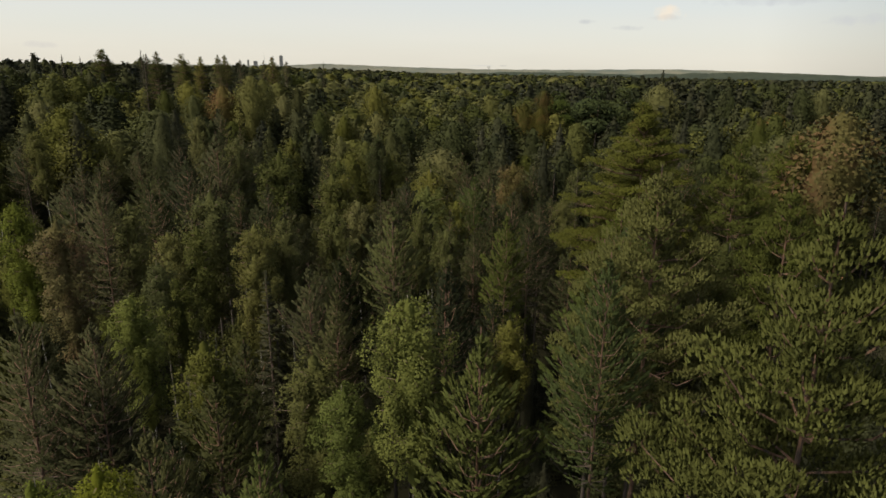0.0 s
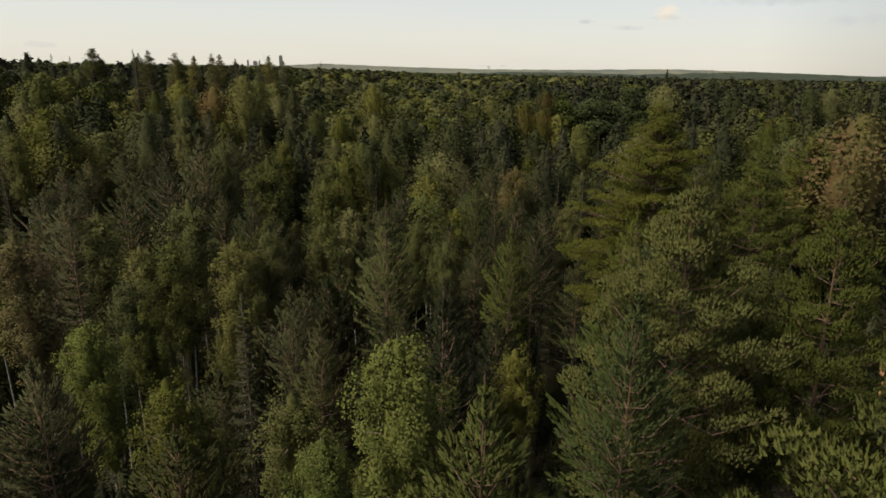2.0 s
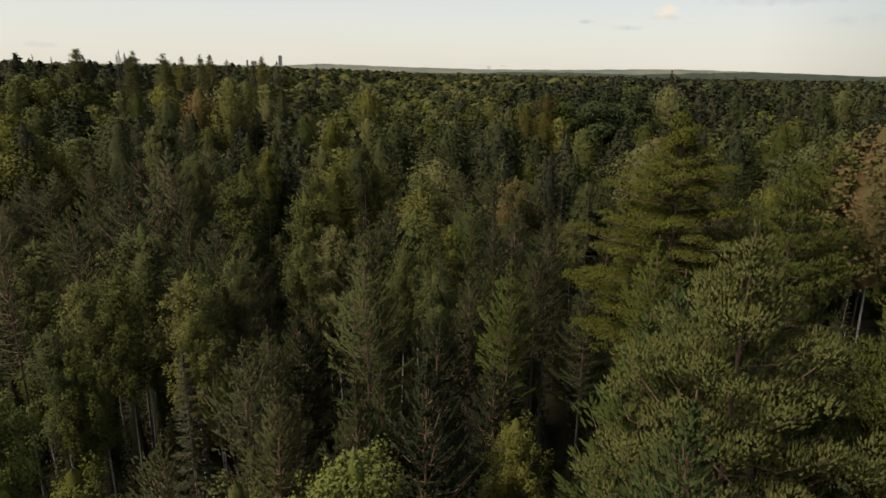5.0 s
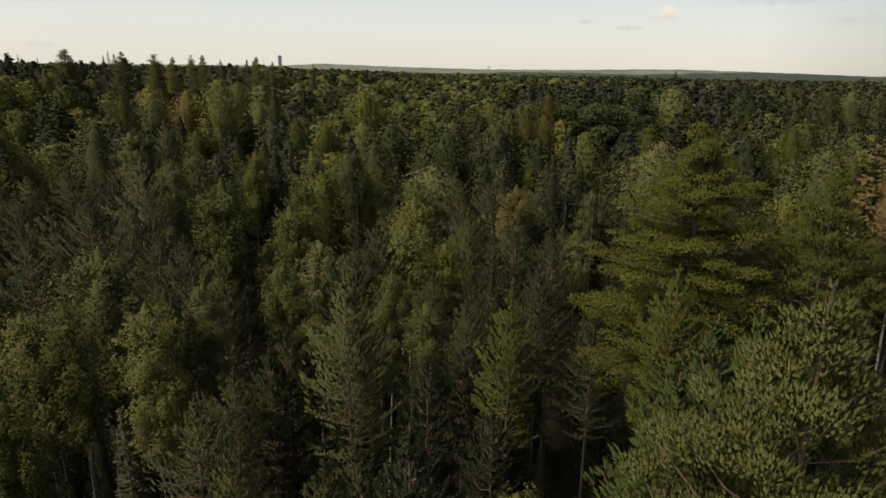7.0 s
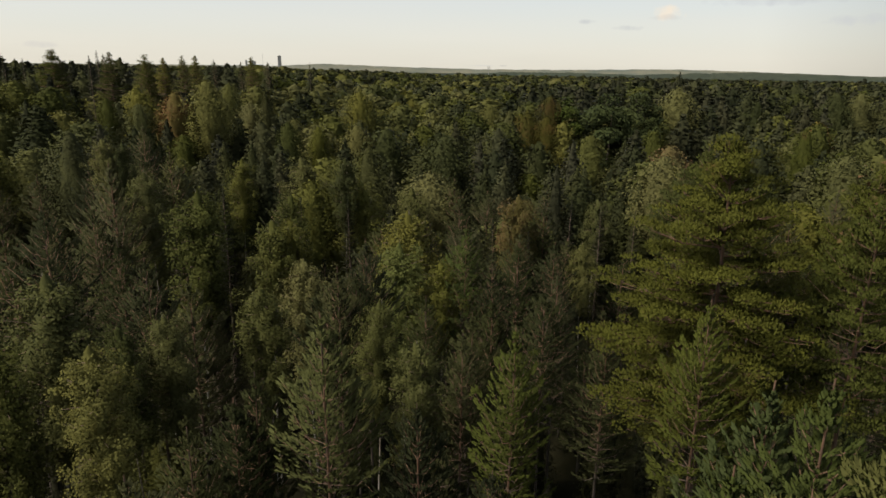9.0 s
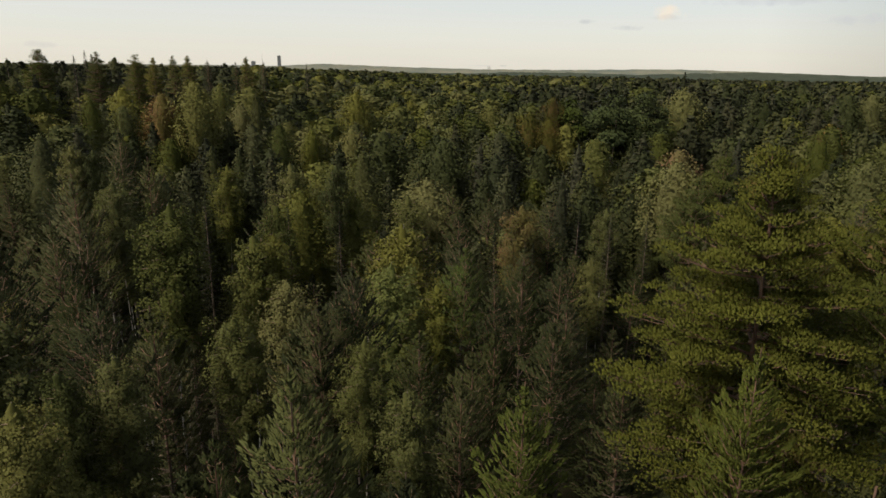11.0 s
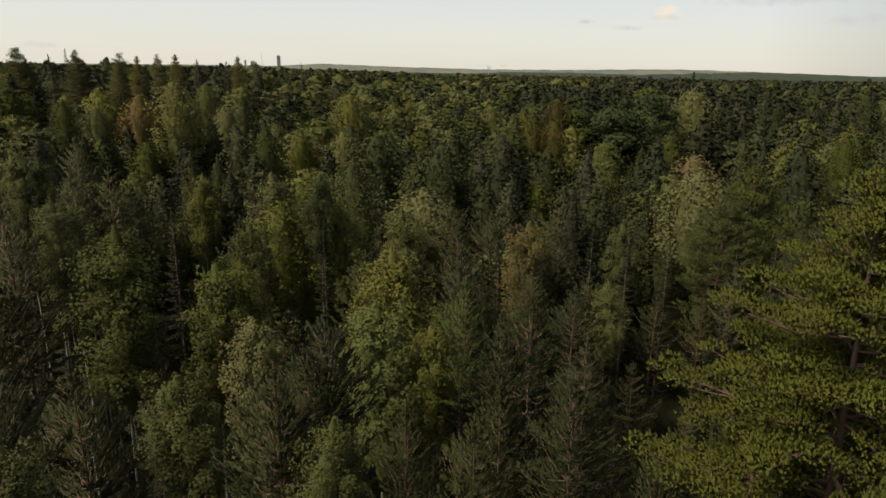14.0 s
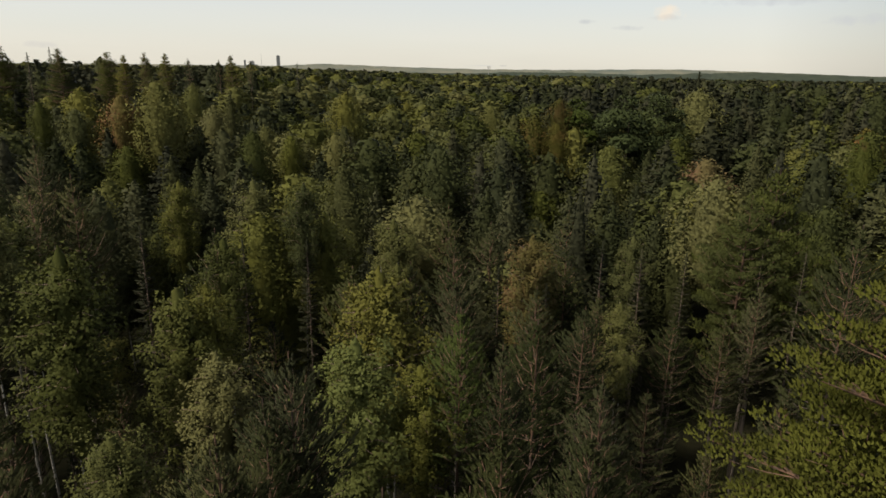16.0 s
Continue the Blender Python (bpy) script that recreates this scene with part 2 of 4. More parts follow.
bark_pine = bark_material("pine_bark", (0.075, 0.060, 0.050), (0.13, 0.072, 0.044), (0.04, 0.03, 0.025))
bark_spruce = bark_material("spruce_bark", (0.13, 0.10, 0.08), (0.15, 0.105, 0.08), (0.06, 0.045, 0.035))
twig_birch = bark_material("birch_twigs", (0.16, 0.11, 0.08), (0.16, 0.11, 0.08), (0.07, 0.05, 0.04))
mat_cone = surface_material("spruce_cones", (0.20, 0.10, 0.045), (0.30, 0.17, 0.08), 9.0)
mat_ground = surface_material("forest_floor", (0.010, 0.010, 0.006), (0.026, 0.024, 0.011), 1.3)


# ---------------------------------------------------------------- meshes
def mesh_from(name, verts, faces, material, smooth=False, tint=None, second=None, split=0, normals=None):
    """A mesh out of arrays: verts (n, 3) and faces (m, k), all with k corners."""
    verts, faces = np.asarray(verts, np.float32), np.asarray(faces, np.int32)
    me = bpy.data.meshes.new(name)
    k = faces.shape[1]
    me.vertices.add(len(verts))
    me.vertices.foreach_set("co", verts.ravel())
    me.loops.add(faces.size)
    me.loops.foreach_set("vertex_index", faces.ravel())
    me.polygons.add(len(faces))
    me.polygons.foreach_set("loop_start", np.arange(0, faces.size, k, dtype=np.int32))
    me.polygons.foreach_set("loop_total", np.full(len(faces), k, np.int32))
    if smooth:
        me.polygons.foreach_set("use_smooth", np.ones(len(faces), bool))
    if tint is not None:
        me.attributes.new("tint", 'FLOAT', 'POINT').data.foreach_set("value", np.asarray(tint, np.float32))
    me.materials.append(material)
    if second:
        me.materials.append(second)
        me.polygons.foreach_set("material_index", (np.arange(len(faces)) >= split).astype(np.int32))
    me.update(calc_edges=True)
    if normals is not None:
        me.polygons.foreach_set("use_smooth", np.ones(len(faces), bool))
        me.attributes.new("custom_normal", 'FLOAT_VECTOR', 'POINT').data.foreach_set("vector", np.asarray(normals, np.float32).ravel())
    return me


def unit(v):
    return v / np.maximum(np.linalg.norm(v, axis=-1, keepdims=True), 1e-9)


def tubes(paths, sides):
    """Tapered tubes along (points, radii), joined into one set of verts and quads."""
    vs, fs, base = [], [], 0
    ang = np.arange(sides) * 2 * math.pi / sides
    for pts, rad in paths:
        pts = np.asarray(pts, float)
        d = unit(np.gradient(pts, axis=0))
        ref = np.where(np.abs(d[:, 2:3]) > 0.9, np.array([[1.0, 0, 0]]), np.array([[0, 0, 1.0]]))
        u = unit(np.cross(ref, d)); w = np.cross(d, u)
        ring = pts[:, None] + np.asarray(rad)[:, None, None] * (np.cos(ang)[None, :, None] * u[:, None] + np.sin(ang)[None, :, None] * w[:, None])
        vs.append(ring.reshape(-1, 3))
        n = len(pts)
        i = np.arange(n - 1)[:, None] * sides + np.arange(sides)[None]
        j = np.arange(n - 1)[:, None] * sides + (np.arange(sides)[None] + 1) % sides
        fs.append(np.stack([i, j, j + sides, i + sides], -1).reshape(-1, 4) + base)
        base += n * sides
    return np.concatenate(vs), np.concatenate(fs)


def leaves(rng, centres, size, outward, up=0.35, loose=0.42, clump=None, own=0.15, narrow=1.0):
    """Small three-cornered leaves at the centres, lying roughly along the outside of the crown. Gives verts, faces and soft normals."""
    n = len(centres)
    full = unit(outward) + np.array([0, 0, up])
    if clump is not None:
        full = full + unit(clump) * 0.6
    nrm = unit(unit(full) + rng.normal(size=(n, 3)) * loose)
    a = unit(np.cross(nrm, rng.normal(size=(n, 3))))
    b = np.cross(nrm, a)
    s = size * rng.uniform(0.7, 1.3, (n, 1))
    v = np.stack([centres - a * s * 0.5 - b * s * 0.42 * narrow, centres + a * s * 0.55, centres - a * s * 0.3 + b * s * 0.5 * narrow], 1)
    soft = unit(unit(full) + own * nrm)
    facing = np.einsum("ij,ij->i", np.cross(v[:, 1] - v[:, 0], v[:, 2] - v[:, 0]), soft) < 0
    v[facing] = v[facing][:, [1, 0, 2]]
    return v.reshape(-1, 3), np.arange(n * 3).reshape(n, 3), np.repeat(soft, 3, axis=0)


def fingers(rng, starts, dirs, length, radius, sides, fuzz, outward):
    """Needle shoots as plump foxtails: a many-sided spindle for each, with fuzz loose needles standing off it. Gives verts, faces and soft normals."""
    n = len(starts)
    d = unit(dirs)
    side = unit(np.cross(d, rng.normal(size=(n, 3))))
    other = np.cross(d, side)
    length = np.broadcast_to(np.asarray(length, float), n) * rng.uniform(0.7, 1.25, n)
    plump = radius * rng.uniform(0.75, 1.25, n)
    ang = np.arange(sides) * 2 * math.pi / sides
    ring = np.cos(ang)[None, :, None] * side[:, None] + np.sin(ang)[None, :, None] * other[:, None]
    levels = ((0.0, 0.7), (0.5, 1.0)) if sides > 3 else ((0.1, 1.0),)
    hull = unit(outward)
    vs, ns = [], []
    for u, w in levels:
        rough = rng.uniform(0.65, 1.35, (n, sides, 1))
        vs.append(starts[:, None] + d[:, None] * (u * length)[:, None, None] + ring * rough * (w * plump)[:, None, None])
        ns.append(unit((0.25 + 0.4 * u) * d[:, None] + 0.6 * ring + 0.75 * hull[:, None]))
    vs.append((starts + d * length[:, None])[:, None])
    ns.append(unit(d + 0.7 * hull)[:, None])
    v, nr = np.concatenate(vs, 1), np.concatenate(ns, 1)
    per, f = v.shape[1], []
    for k in range(len(levels) - 1):
        for j in range(sides):
            p, q = k * sides + j, k * sides + (j + 1) % sides
            f += [(p, q, q + sides), (p, q + sides, p + sides)]
    f += [((len(levels) - 1) * sides + j, (len(levels) - 1) * sides + (j + 1) % sides, per - 1) for j in range(sides)]
    faces = (np.array(f)[None] + (np.arange(n) * per)[:, None, None]).reshape(-1, 3)
    v, nr = v.reshape(-1, 3), nr.reshape(-1, 3)
    if fuzz:
        u = rng.uniform(0.05, 1.0, (n, fuzz, 1))
        turn = rng.uniform(0, 6.283, (n, fuzz, 1))
        out = np.cos(turn) * side[:, None] + np.sin(turn) * other[:, None]
        foot = starts[:, None] + d[:, None] * u * length[:, None, None] + out * plump[:, None, None] * 0.6
        tip = foot + (out * 0.8 + d[:, None] * 0.9) * plump[:, None, None] * rng.uniform(1.4, 2.8, (n, fuzz, 1))
        across = np.cross(np.broadcast_to(d[:, None], out.shape), out) * plump[:, None, None] * 0.34
        w = np.stack([foot - across, foot + across, tip], 2).reshape(-1, 3)
        soft = np.repeat(unit(0.4 * d[:, None] + 0.6 * out + 0.75 * hull[:, None]).reshape(-1, 3), 3, axis=0)
        faces = np.concatenate([faces, np.arange(len(w)).reshape(-1, 3) + len(v)])
        v, nr = np.concatenate([v, w]), np.concatenate([nr, soft])
    return v, faces, nr


def with_opaque_core(crown, trunk, share, sides=7, rings=10):
    """Adds a solid lumpy column round the trunk, that share as wide as the crown, hidden to block light through the
    leaves.
    """
    v, f, nr = crown
    mid = on_trunk(trunk, v[:, 2])
    away = np.hypot(v[:, 0] - mid[:, 0], v[:, 1] - mid[:, 1])
    edges = np.linspace(v[:, 2].min(), v[:, 2].max(), rings + 1)
    zs, rs = [], []
    for lo, hi in zip(edges[:-1], edges[1:]):
        inside = (v[:, 2] >= lo) & (v[:, 2] <= hi)
        if inside.any():
            zs.append((lo + hi) / 2)
            rs.append(share * float(np.percentile(away[inside], 65)))
    zs, rs = np.array([edges[0]] + zs + [edges[-1] - 0.1 * (edges[-1] - edges[-2])]), np.array([0.02] + rs + [0.02])
    ang = np.arange(sides) * 2 * math.pi / sides
    lump = 1 + 0.16 * np.sin(np.arange(len(zs))[:, None] * 2.1 + np.arange(sides)[None] * 2.7)
    axis = on_trunk(trunk, zs)
    ring = np.stack([np.cos(ang), np.sin(ang), 0 * ang], 1)
    w = (axis[:, None] + ring[None] * (rs[:, None] * lump)[..., None]).reshape(-1, 3)
    g = []
    for k in range(len(zs) - 1):
        for j in range(sides):
            p, q = k * sides + j, k * sides + (j + 1) % sides
            g += [(p, q, q + sides), (p, q + sides, p + sides)]
    soft = unit(np.tile(ring, (len(zs), 1)) + np.array([0, 0, 0.3]))
    return np.concatenate([v, w]), np.concatenate([f, np.array(g) + len(v)]), np.concatenate([nr, soft])


def hull_crown(rng, trunk, low, height, spread, profile, count, size, lumps=0.16, steps=0.0):
    """A far crown: leaves over a lumpy hull whose radius follows profile (share of the height, share of the spread)."""
    ps, pr = zip(*profile)
    grid = np.linspace(0, 1, 60)
    weight = np.interp(grid, ps, pr) + 0.06
    s = np.clip(rng.choice(grid, count, p=weight / weight.sum()) + rng.uniform(-0.009, 0.009, count), 0, 1)
    a = rng.uniform(0, 6.283, count)
    p1, p2, p3 = rng.uniform(0, 6.283, 3)
    lump = 1 + lumps * (np.sin(2 * a + 5 * s + p1) + 0.8 * np.sin(3 * a - 9 * s + p2) + 0.9 * np.sin(5 * a + 14 * s + p3) + 0.9 * np.sin(8 * a - 31 * s + p1) * np.sin(26 * s + 3 * a + p2))
    whorl = 1 - steps * ((s * 9 + 0.12 * np.sin(3 * a + p1)) % 1.0)
    r = spread * np.interp(s, ps, pr) * lump * whorl
    r = r * np.where(rng.random(count) < 0.10, rng.uniform(1.0, 1.22, count), rng.uniform(0.40, 1.0, count) ** 0.5)
    slope = np.interp(s, grid, -np.gradient(np.interp(grid, ps, pr), grid)) * spread / (height - low)
    axis = on_trunk(trunk, low + (height - low) * s)
    ring = np.stack([np.cos(a), np.sin(a), 0 * a], 1)
    c = axis + ring * r[:, None]
    full = ring + np.array([0, 0, 1.0]) * (np.clip(slope, -0.1, 2.5) + 0.3 + 0.8 * (lump - 1))[:, None]
    c[:, 2] += rng.normal(size=count) * 0.14
    return leaves(rng, c, size, full, up=0.0, loose=0.75, own=0.5)


# ---------------------------------------------------------------- kinds of tree
# Every kind is built at a standard height and spread; detail 0 is the finest, 6 the plainest.
def wavy_trunk(rng, height, bend):
    z = np.linspace(0, 1, 9)
    a, b = rng.uniform(0, 6.3, 2)
    x = bend * np.sin(2.4 * z + a) - bend * math.sin(a)
    y = bend * np.sin(2.1 * z + b) - bend * math.sin(b)
    return np.stack([x, y, z * height], 1)


def on_trunk(trunk, z):
    return np.stack([np.interp(z, trunk[:, 2], trunk[:, i]) for i in range(3)], -1)


def along(foot, mid, tip, u):
    """Points at u on the bowed boughs."""
    return (1 - u) ** 2 * foot + 2 * u * (1 - u) * mid + u ** 2 * tip


def birch_parts(seed, detail):
    """A birch: boughs that climb into a tall egg-shaped crown of hanging leafy sprays, with a ragged top."""
    rng = np.random.default_rng(seed)
    height, spread = 18.0, 2.1
    trunk = wavy_trunk(rng, height, 0.3)
    low = height * rng.uniform(0.55, 0.61)
    n = 46
    s = (np.arange(n) + rng.uniform(0, 1, n)) / n
    z0 = low + (height - low) * s * 0.90
    prof = np.interp(s, (0, 0.2, 0.5, 0.75, 0.92, 1), (0.55, 0.88, 1.0, 0.84, 0.52, 0.22)) * rng.uniform(0.62, 1.1, n)
    az = np.arange(n) * 2.399 + rng.uniform(-0.5, 0.5, n)
    foot = on_trunk(trunk, z0)
    reach = spread * prof * 0.86
    tip = foot + np.stack([np.cos(az) * reach, np.sin(az) * reach, reach * rng.uniform(0.25, 0.8, n)], 1)
    tip[:, 2] = np.minimum(tip[:, 2], height - rng.uniform(0.0, 0.9, n) * (0.3 + reach))
    mid = foot * 0.5 + tip * 0.5 + np.stack([0 * az, 0 * az, 0.15 + 0 * az], 1) * reach[:, None]
    # leafy sprays sit along the boughs and hang from their ends
    each = 5
    k = np.repeat(np.arange(n), each)
    u = (0.28 + 0.80 * (np.tile(np.arange(each), n) + rng.uniform(0.1, 0.9, n * each)) / each)[:, None]
    sprays = along(foot[k], mid[k], tip[k], u) + rng.normal(size=(n * each, 3)) * np.array([0.30, 0.30, 0.24]) * (0.4 + 0.6 * u)
    rad = rng.uniform(0.26, 0.50, n * each) * (0.72 + 0.28 * prof[k])
    spire = on_trunk(trunk, height - np.linspace(0.05, 1.5, 6)) + rng.normal(size=(6, 3)) * 0.10
    sprays, rad = np.concatenate([sprays, spire]), np.concatenate([rad, np.linspace(0.13, 0.36, 6)])
    count, size = ((21000, 0.092), (14500, 0.108), (4200, 0.185), (1600, 0.295), (620, 0.48), (320, 0.64), (90, 1.3))[detail]
    pick = rng.choice(len(sprays), count, p=rad ** 2 / (rad ** 2).sum())
    ball = unit(rng.normal(size=(count, 3)) + np.array([0, 0, 0.15])) * rng.uniform(0.4, 1.0, (count, 1)) ** 0.6 * rad[pick][:, None] * np.array([1, 1, 1.2])
    c = sprays[pick] + ball
    c[:, 2] -= rng.exponential(0.10, count)
    heart = on_trunk(trunk, np.clip(c[:, 2] - 0.8, low, height - 1.5))
    crown = leaves(rng, c, size, c - heart, up=0.45, clump=ball, loose=0.7, own=0.55)
    if detail > 1:
        crown = hull_crown(rng, trunk, low, height, spread, ((0, 0.35), (0.2, 0.75), (0.45, 1.0), (0.7, 0.92), (0.85, 0.68), (0.95, 0.36), (1, 0.08)), count, size)
    crown = with_opaque_core(crown, trunk, 0.30 if detail < 2 else 0.58, sides=7 if detail < 2 else 5, rings=9 if detail < 3 else 6)
    stem = [(trunk, np.linspace(0.085, 0.012, 9))]
    boughs = [([foot[i], mid[i], tip[i]], (0.03 * (1.15 - s[i]), 0.018, 0.006)) for i in range(n)]
    return height, 2 * spread, stem, boughs, crown


def pine_parts(seed, detail):
    """A young pine: a spire with whorls of boughs whose bushy shoots turn up like candles."""
    rng = np.random.default_rng(seed)
    height, spread, whorls, each = 17.0, 1.9, 16, 5
    trunk = wavy_trunk(rng, height, 0.12)
    low = height * rng.uniform(0.45, 0.52)
    slim = rng.uniform(1.7, 2.3)
    foot, tip, rel = [], [], []
    for i in range(whorls):
        s = i / (whorls - 1)
        z = low + (height - low - 0.55) * s ** 0.95
        for j in range(rng.integers(each - 1, each + 2)):
            a = j * 6.283 / each + i * 0.7 + rng.uniform(-0.35, 0.35)
            r = spread * (0.07 + 0.93 * min(1.0, slim * (1 - s))) * rng.uniform(0.6, 1.12)
            f = on_trunk(trunk, z + rng.uniform(-0.10, 0.10))
            foot.append(f)
            tip.append(f + np.array([math.cos(a) * r, math.sin(a) * r, r * (0.42 + 0.80 * s) * rng.uniform(0.75, 1.25)]))
            rel.append(s)
    foot, tip, rel = np.array(foot), np.array(tip), np.array(rel)
    n = len(foot)
    reach = np.linalg.norm(tip - foot, axis=1)
    mid = foot * 0.45 + tip * 0.55 - np.array([0, 0, 1]) * (reach * 0.16)[:, None]
    count, length, radius, sides, fuzz = ((3200, 0.25, 0.033, 4, 4), (2800, 0.27, 0.042, 3, 1), (3800, 0.185, 0, 0, 0), (1500, 0.30, 0, 0, 0), (600, 0.48, 0, 0, 0), (310, 0.64, 0, 0, 0), (90, 1.3, 0, 0, 0))[detail]
    pick = rng.choice(n, count, p=(reach + 0.10) / (reach + 0.10).sum())
    u = rng.beta(1.5, 0.8, count)[:, None]
    c = along(foot[pick], mid[pick], tip[pick], u)
    out = unit((tip - foot) * np.array([1, 1, 0.4]))[pick]
    across = unit(np.cross(out, np.array([0, 0, 1.0])))
    fan = rng.normal(size=(count, 1)) * 0.17 * (reach[pick][:, None] * (1.15 - 0.6 * u) + 0.04)
    c += across * fan
    lift = (0.30 + 0.75 * rel[pick])[:, None] * rng.uniform(0.6, 1.3, (count, 1))
    d = out * 0.75 + across * np.sign(fan) * 0.35 + np.array([0, 0, 1.0]) * lift + rng.normal(size=(count, 3)) * 0.14
    lead = max(3, count // 45)
    c[:lead] = on_trunk(trunk, height - 0.30 - np.linspace(0.0, 0.7, lead))
    d[:lead] = np.array([0, 0, 1.0]) + rng.normal(size=(lead, 3)) * np.linspace(0.03, 0.45, lead)[:, None]
    outward = unit(c - on_trunk(trunk, np.clip(c[:, 2] - 0.5, low, height))) + np.array([0, 0, 0.4])
    short = 0.45 + 0.55 * np.clip((height - c[:, 2]) / 2.2, 0, 1)
    crown = fingers(rng, c, d, length * short, radius, sides, fuzz, outward) if sides else leaves(rng, c + unit(d) * 0.15, length, outward, loose=0.28, own=0.15)
    if detail > 1:
        crown = hull_crown(rng, trunk, low, height, spread, ((0, 0.8), (0.3, 1.0), (1 - 1 / slim, 0.95), (0.88, 0.30), (0.96, 0.10), (1, 0.02)), count, length, lumps=0.12, steps=0.3)
        crown = with_opaque_core(crown, trunk, 0.5, sides=6, rings=8)
    stem = [(trunk, np.linspace(0.12, 0.02, 9))]
    boughs = [([foot[i], mid[i], tip[i]], (0.028 * (1.2 - rel[i]), 0.016, 0.007)) for i in range(n)]
    return height, 2 * spread, stem, boughs, crown


def tufted(rng, lobes, rad, aim, count, length, radius, sides, fuzz, flat, heart):
    """Needle shoots that spring from rounded lobes: out and up over their tops, few beneath."""
    pick = rng.choice(len(lobes), count, p=rad ** 2 / (rad ** 2).sum())
    v = unit(rng.normal(size=(count, 3)))
    v[:, 2] = np.where(v[:, 2] < -0.3, -v[:, 2], v[:, 2])
    c = lobes[pick] + v * rad[pick][:, None] * np.array([1, 1, flat]) * rng.uniform(0.45, 0.9, (count, 1))
    d = v * 0.55 + aim[pick] * 0.30 + np.array([0, 0, 0.9]) + rng.normal(size=(count, 3)) * 0.15
    full = v + 0.6 * unit(c - heart(c)) + np.array([0, 0, 0.3])
    return fingers(rng, c, d, length, radius, sides, fuzz, full)


def broad_pine_parts(seed, detail):
    """A tall pine, still pyramid-shaped: limbs that climb and end in lobes of tufted shoots, with dark gaps between."""
    rng = np.random.default_rng(seed)
    height, spread, whorls = 24.0, 3.3, 15
    trunk = wavy_trunk(rng, height, 0.18)
    low = height * 0.54
    foot, tip, rel, lobes, rad, aim = [], [], [], [], [], []
    for i in range(whorls):
        s = i / (whorls - 1)
        z = low + (height - low - 0.8) * s ** 0.95
        for j in range(rng.integers(4, 7)):
            a = j * 1.26 + i * 0.8 + rng.uniform(-0.4, 0.4)
            r = spread * (0.06 + 0.94 * min(1.0, 1.45 * (1 - s) ** 0.95)) * rng.uniform(0.6, 1.1)
            f = on_trunk(trunk, z + rng.uniform(-0.25, 0.25))
            o = np.array([math.cos(a), math.sin(a), 0])
            t = f + o * r + np.array([0, 0, r * (0.30 + 0.5 * s) * rng.uniform(0.7, 1.3)])
            foot.append(f); tip.append(t); rel.append(s)
            m = f * 0.45 + t * 0.55 - np.array([0, 0, 0.15 * r])
            k = max(2, int(round(r * 3.6)))
            for q in range(k):
                u = 0.32 + 0.72 * (q + rng.uniform(0.2, 0.8)) / k
                p = along(f, m, t, u) + np.array([-o[1], o[0], 0]) * rng.normal() * 0.26 * r * (1.2 - 0.6 * u)
                lobes.append(p); rad.append(rng.uniform(0.30, 0.52) * (0.6 + 0.4 * min(1.0, r))); aim.append(o)
    for dz in np.linspace(0.0, 1.4, 8):
        lobes.append(on_trunk(trunk, height - dz - 0.12)); rad.append(0.11 + 0.16 * dz); aim.append(np.array([0, 0, 1.0]))
    foot, tip, rel, lobes, rad, aim = (np.array(q) for q in (foot, tip, rel, lobes, rad, aim))
    mid = foot * 0.45 + tip * 0.55 - np.array([0, 0, 0.15]) * np.linalg.norm(tip - foot, axis=1)[:, None]
    shape = ((26000, 0.15, 0.031, 3, 3), (14000, 0.19, 0.042, 3, 2), (9000, 0.19, 0, 0, 0))[detail]
    if detail > 1:
        crown = hull_crown(rng, trunk, low, height, spread, ((0, 0.8), (0.3, 1.0), (0.5, 0.92), (0.8, 0.45), (0.95, 0.14), (1, 0.03)), *shape[:2], lumps=0.16, steps=0.3)
        crown = with_opaque_core(crown, trunk, 0.55, sides=6, rings=8)
    else:
        crown = tufted(rng, lobes, rad, aim, *shape, 0.8, lambda c: on_trunk(trunk, np.clip(c[:, 2] - 0.8, low, height)))
    stem = [(trunk, np.linspace(0.17, 0.02, 9))]
    boughs = [([foot[i], mid[i], tip[i]], (0.045 * (1.2 - rel[i]), 0.024, 0.008)) for i in range(len(foot))]
    return height, 2 * spread, stem, boughs, crown


OLD_BOUGHS = 116


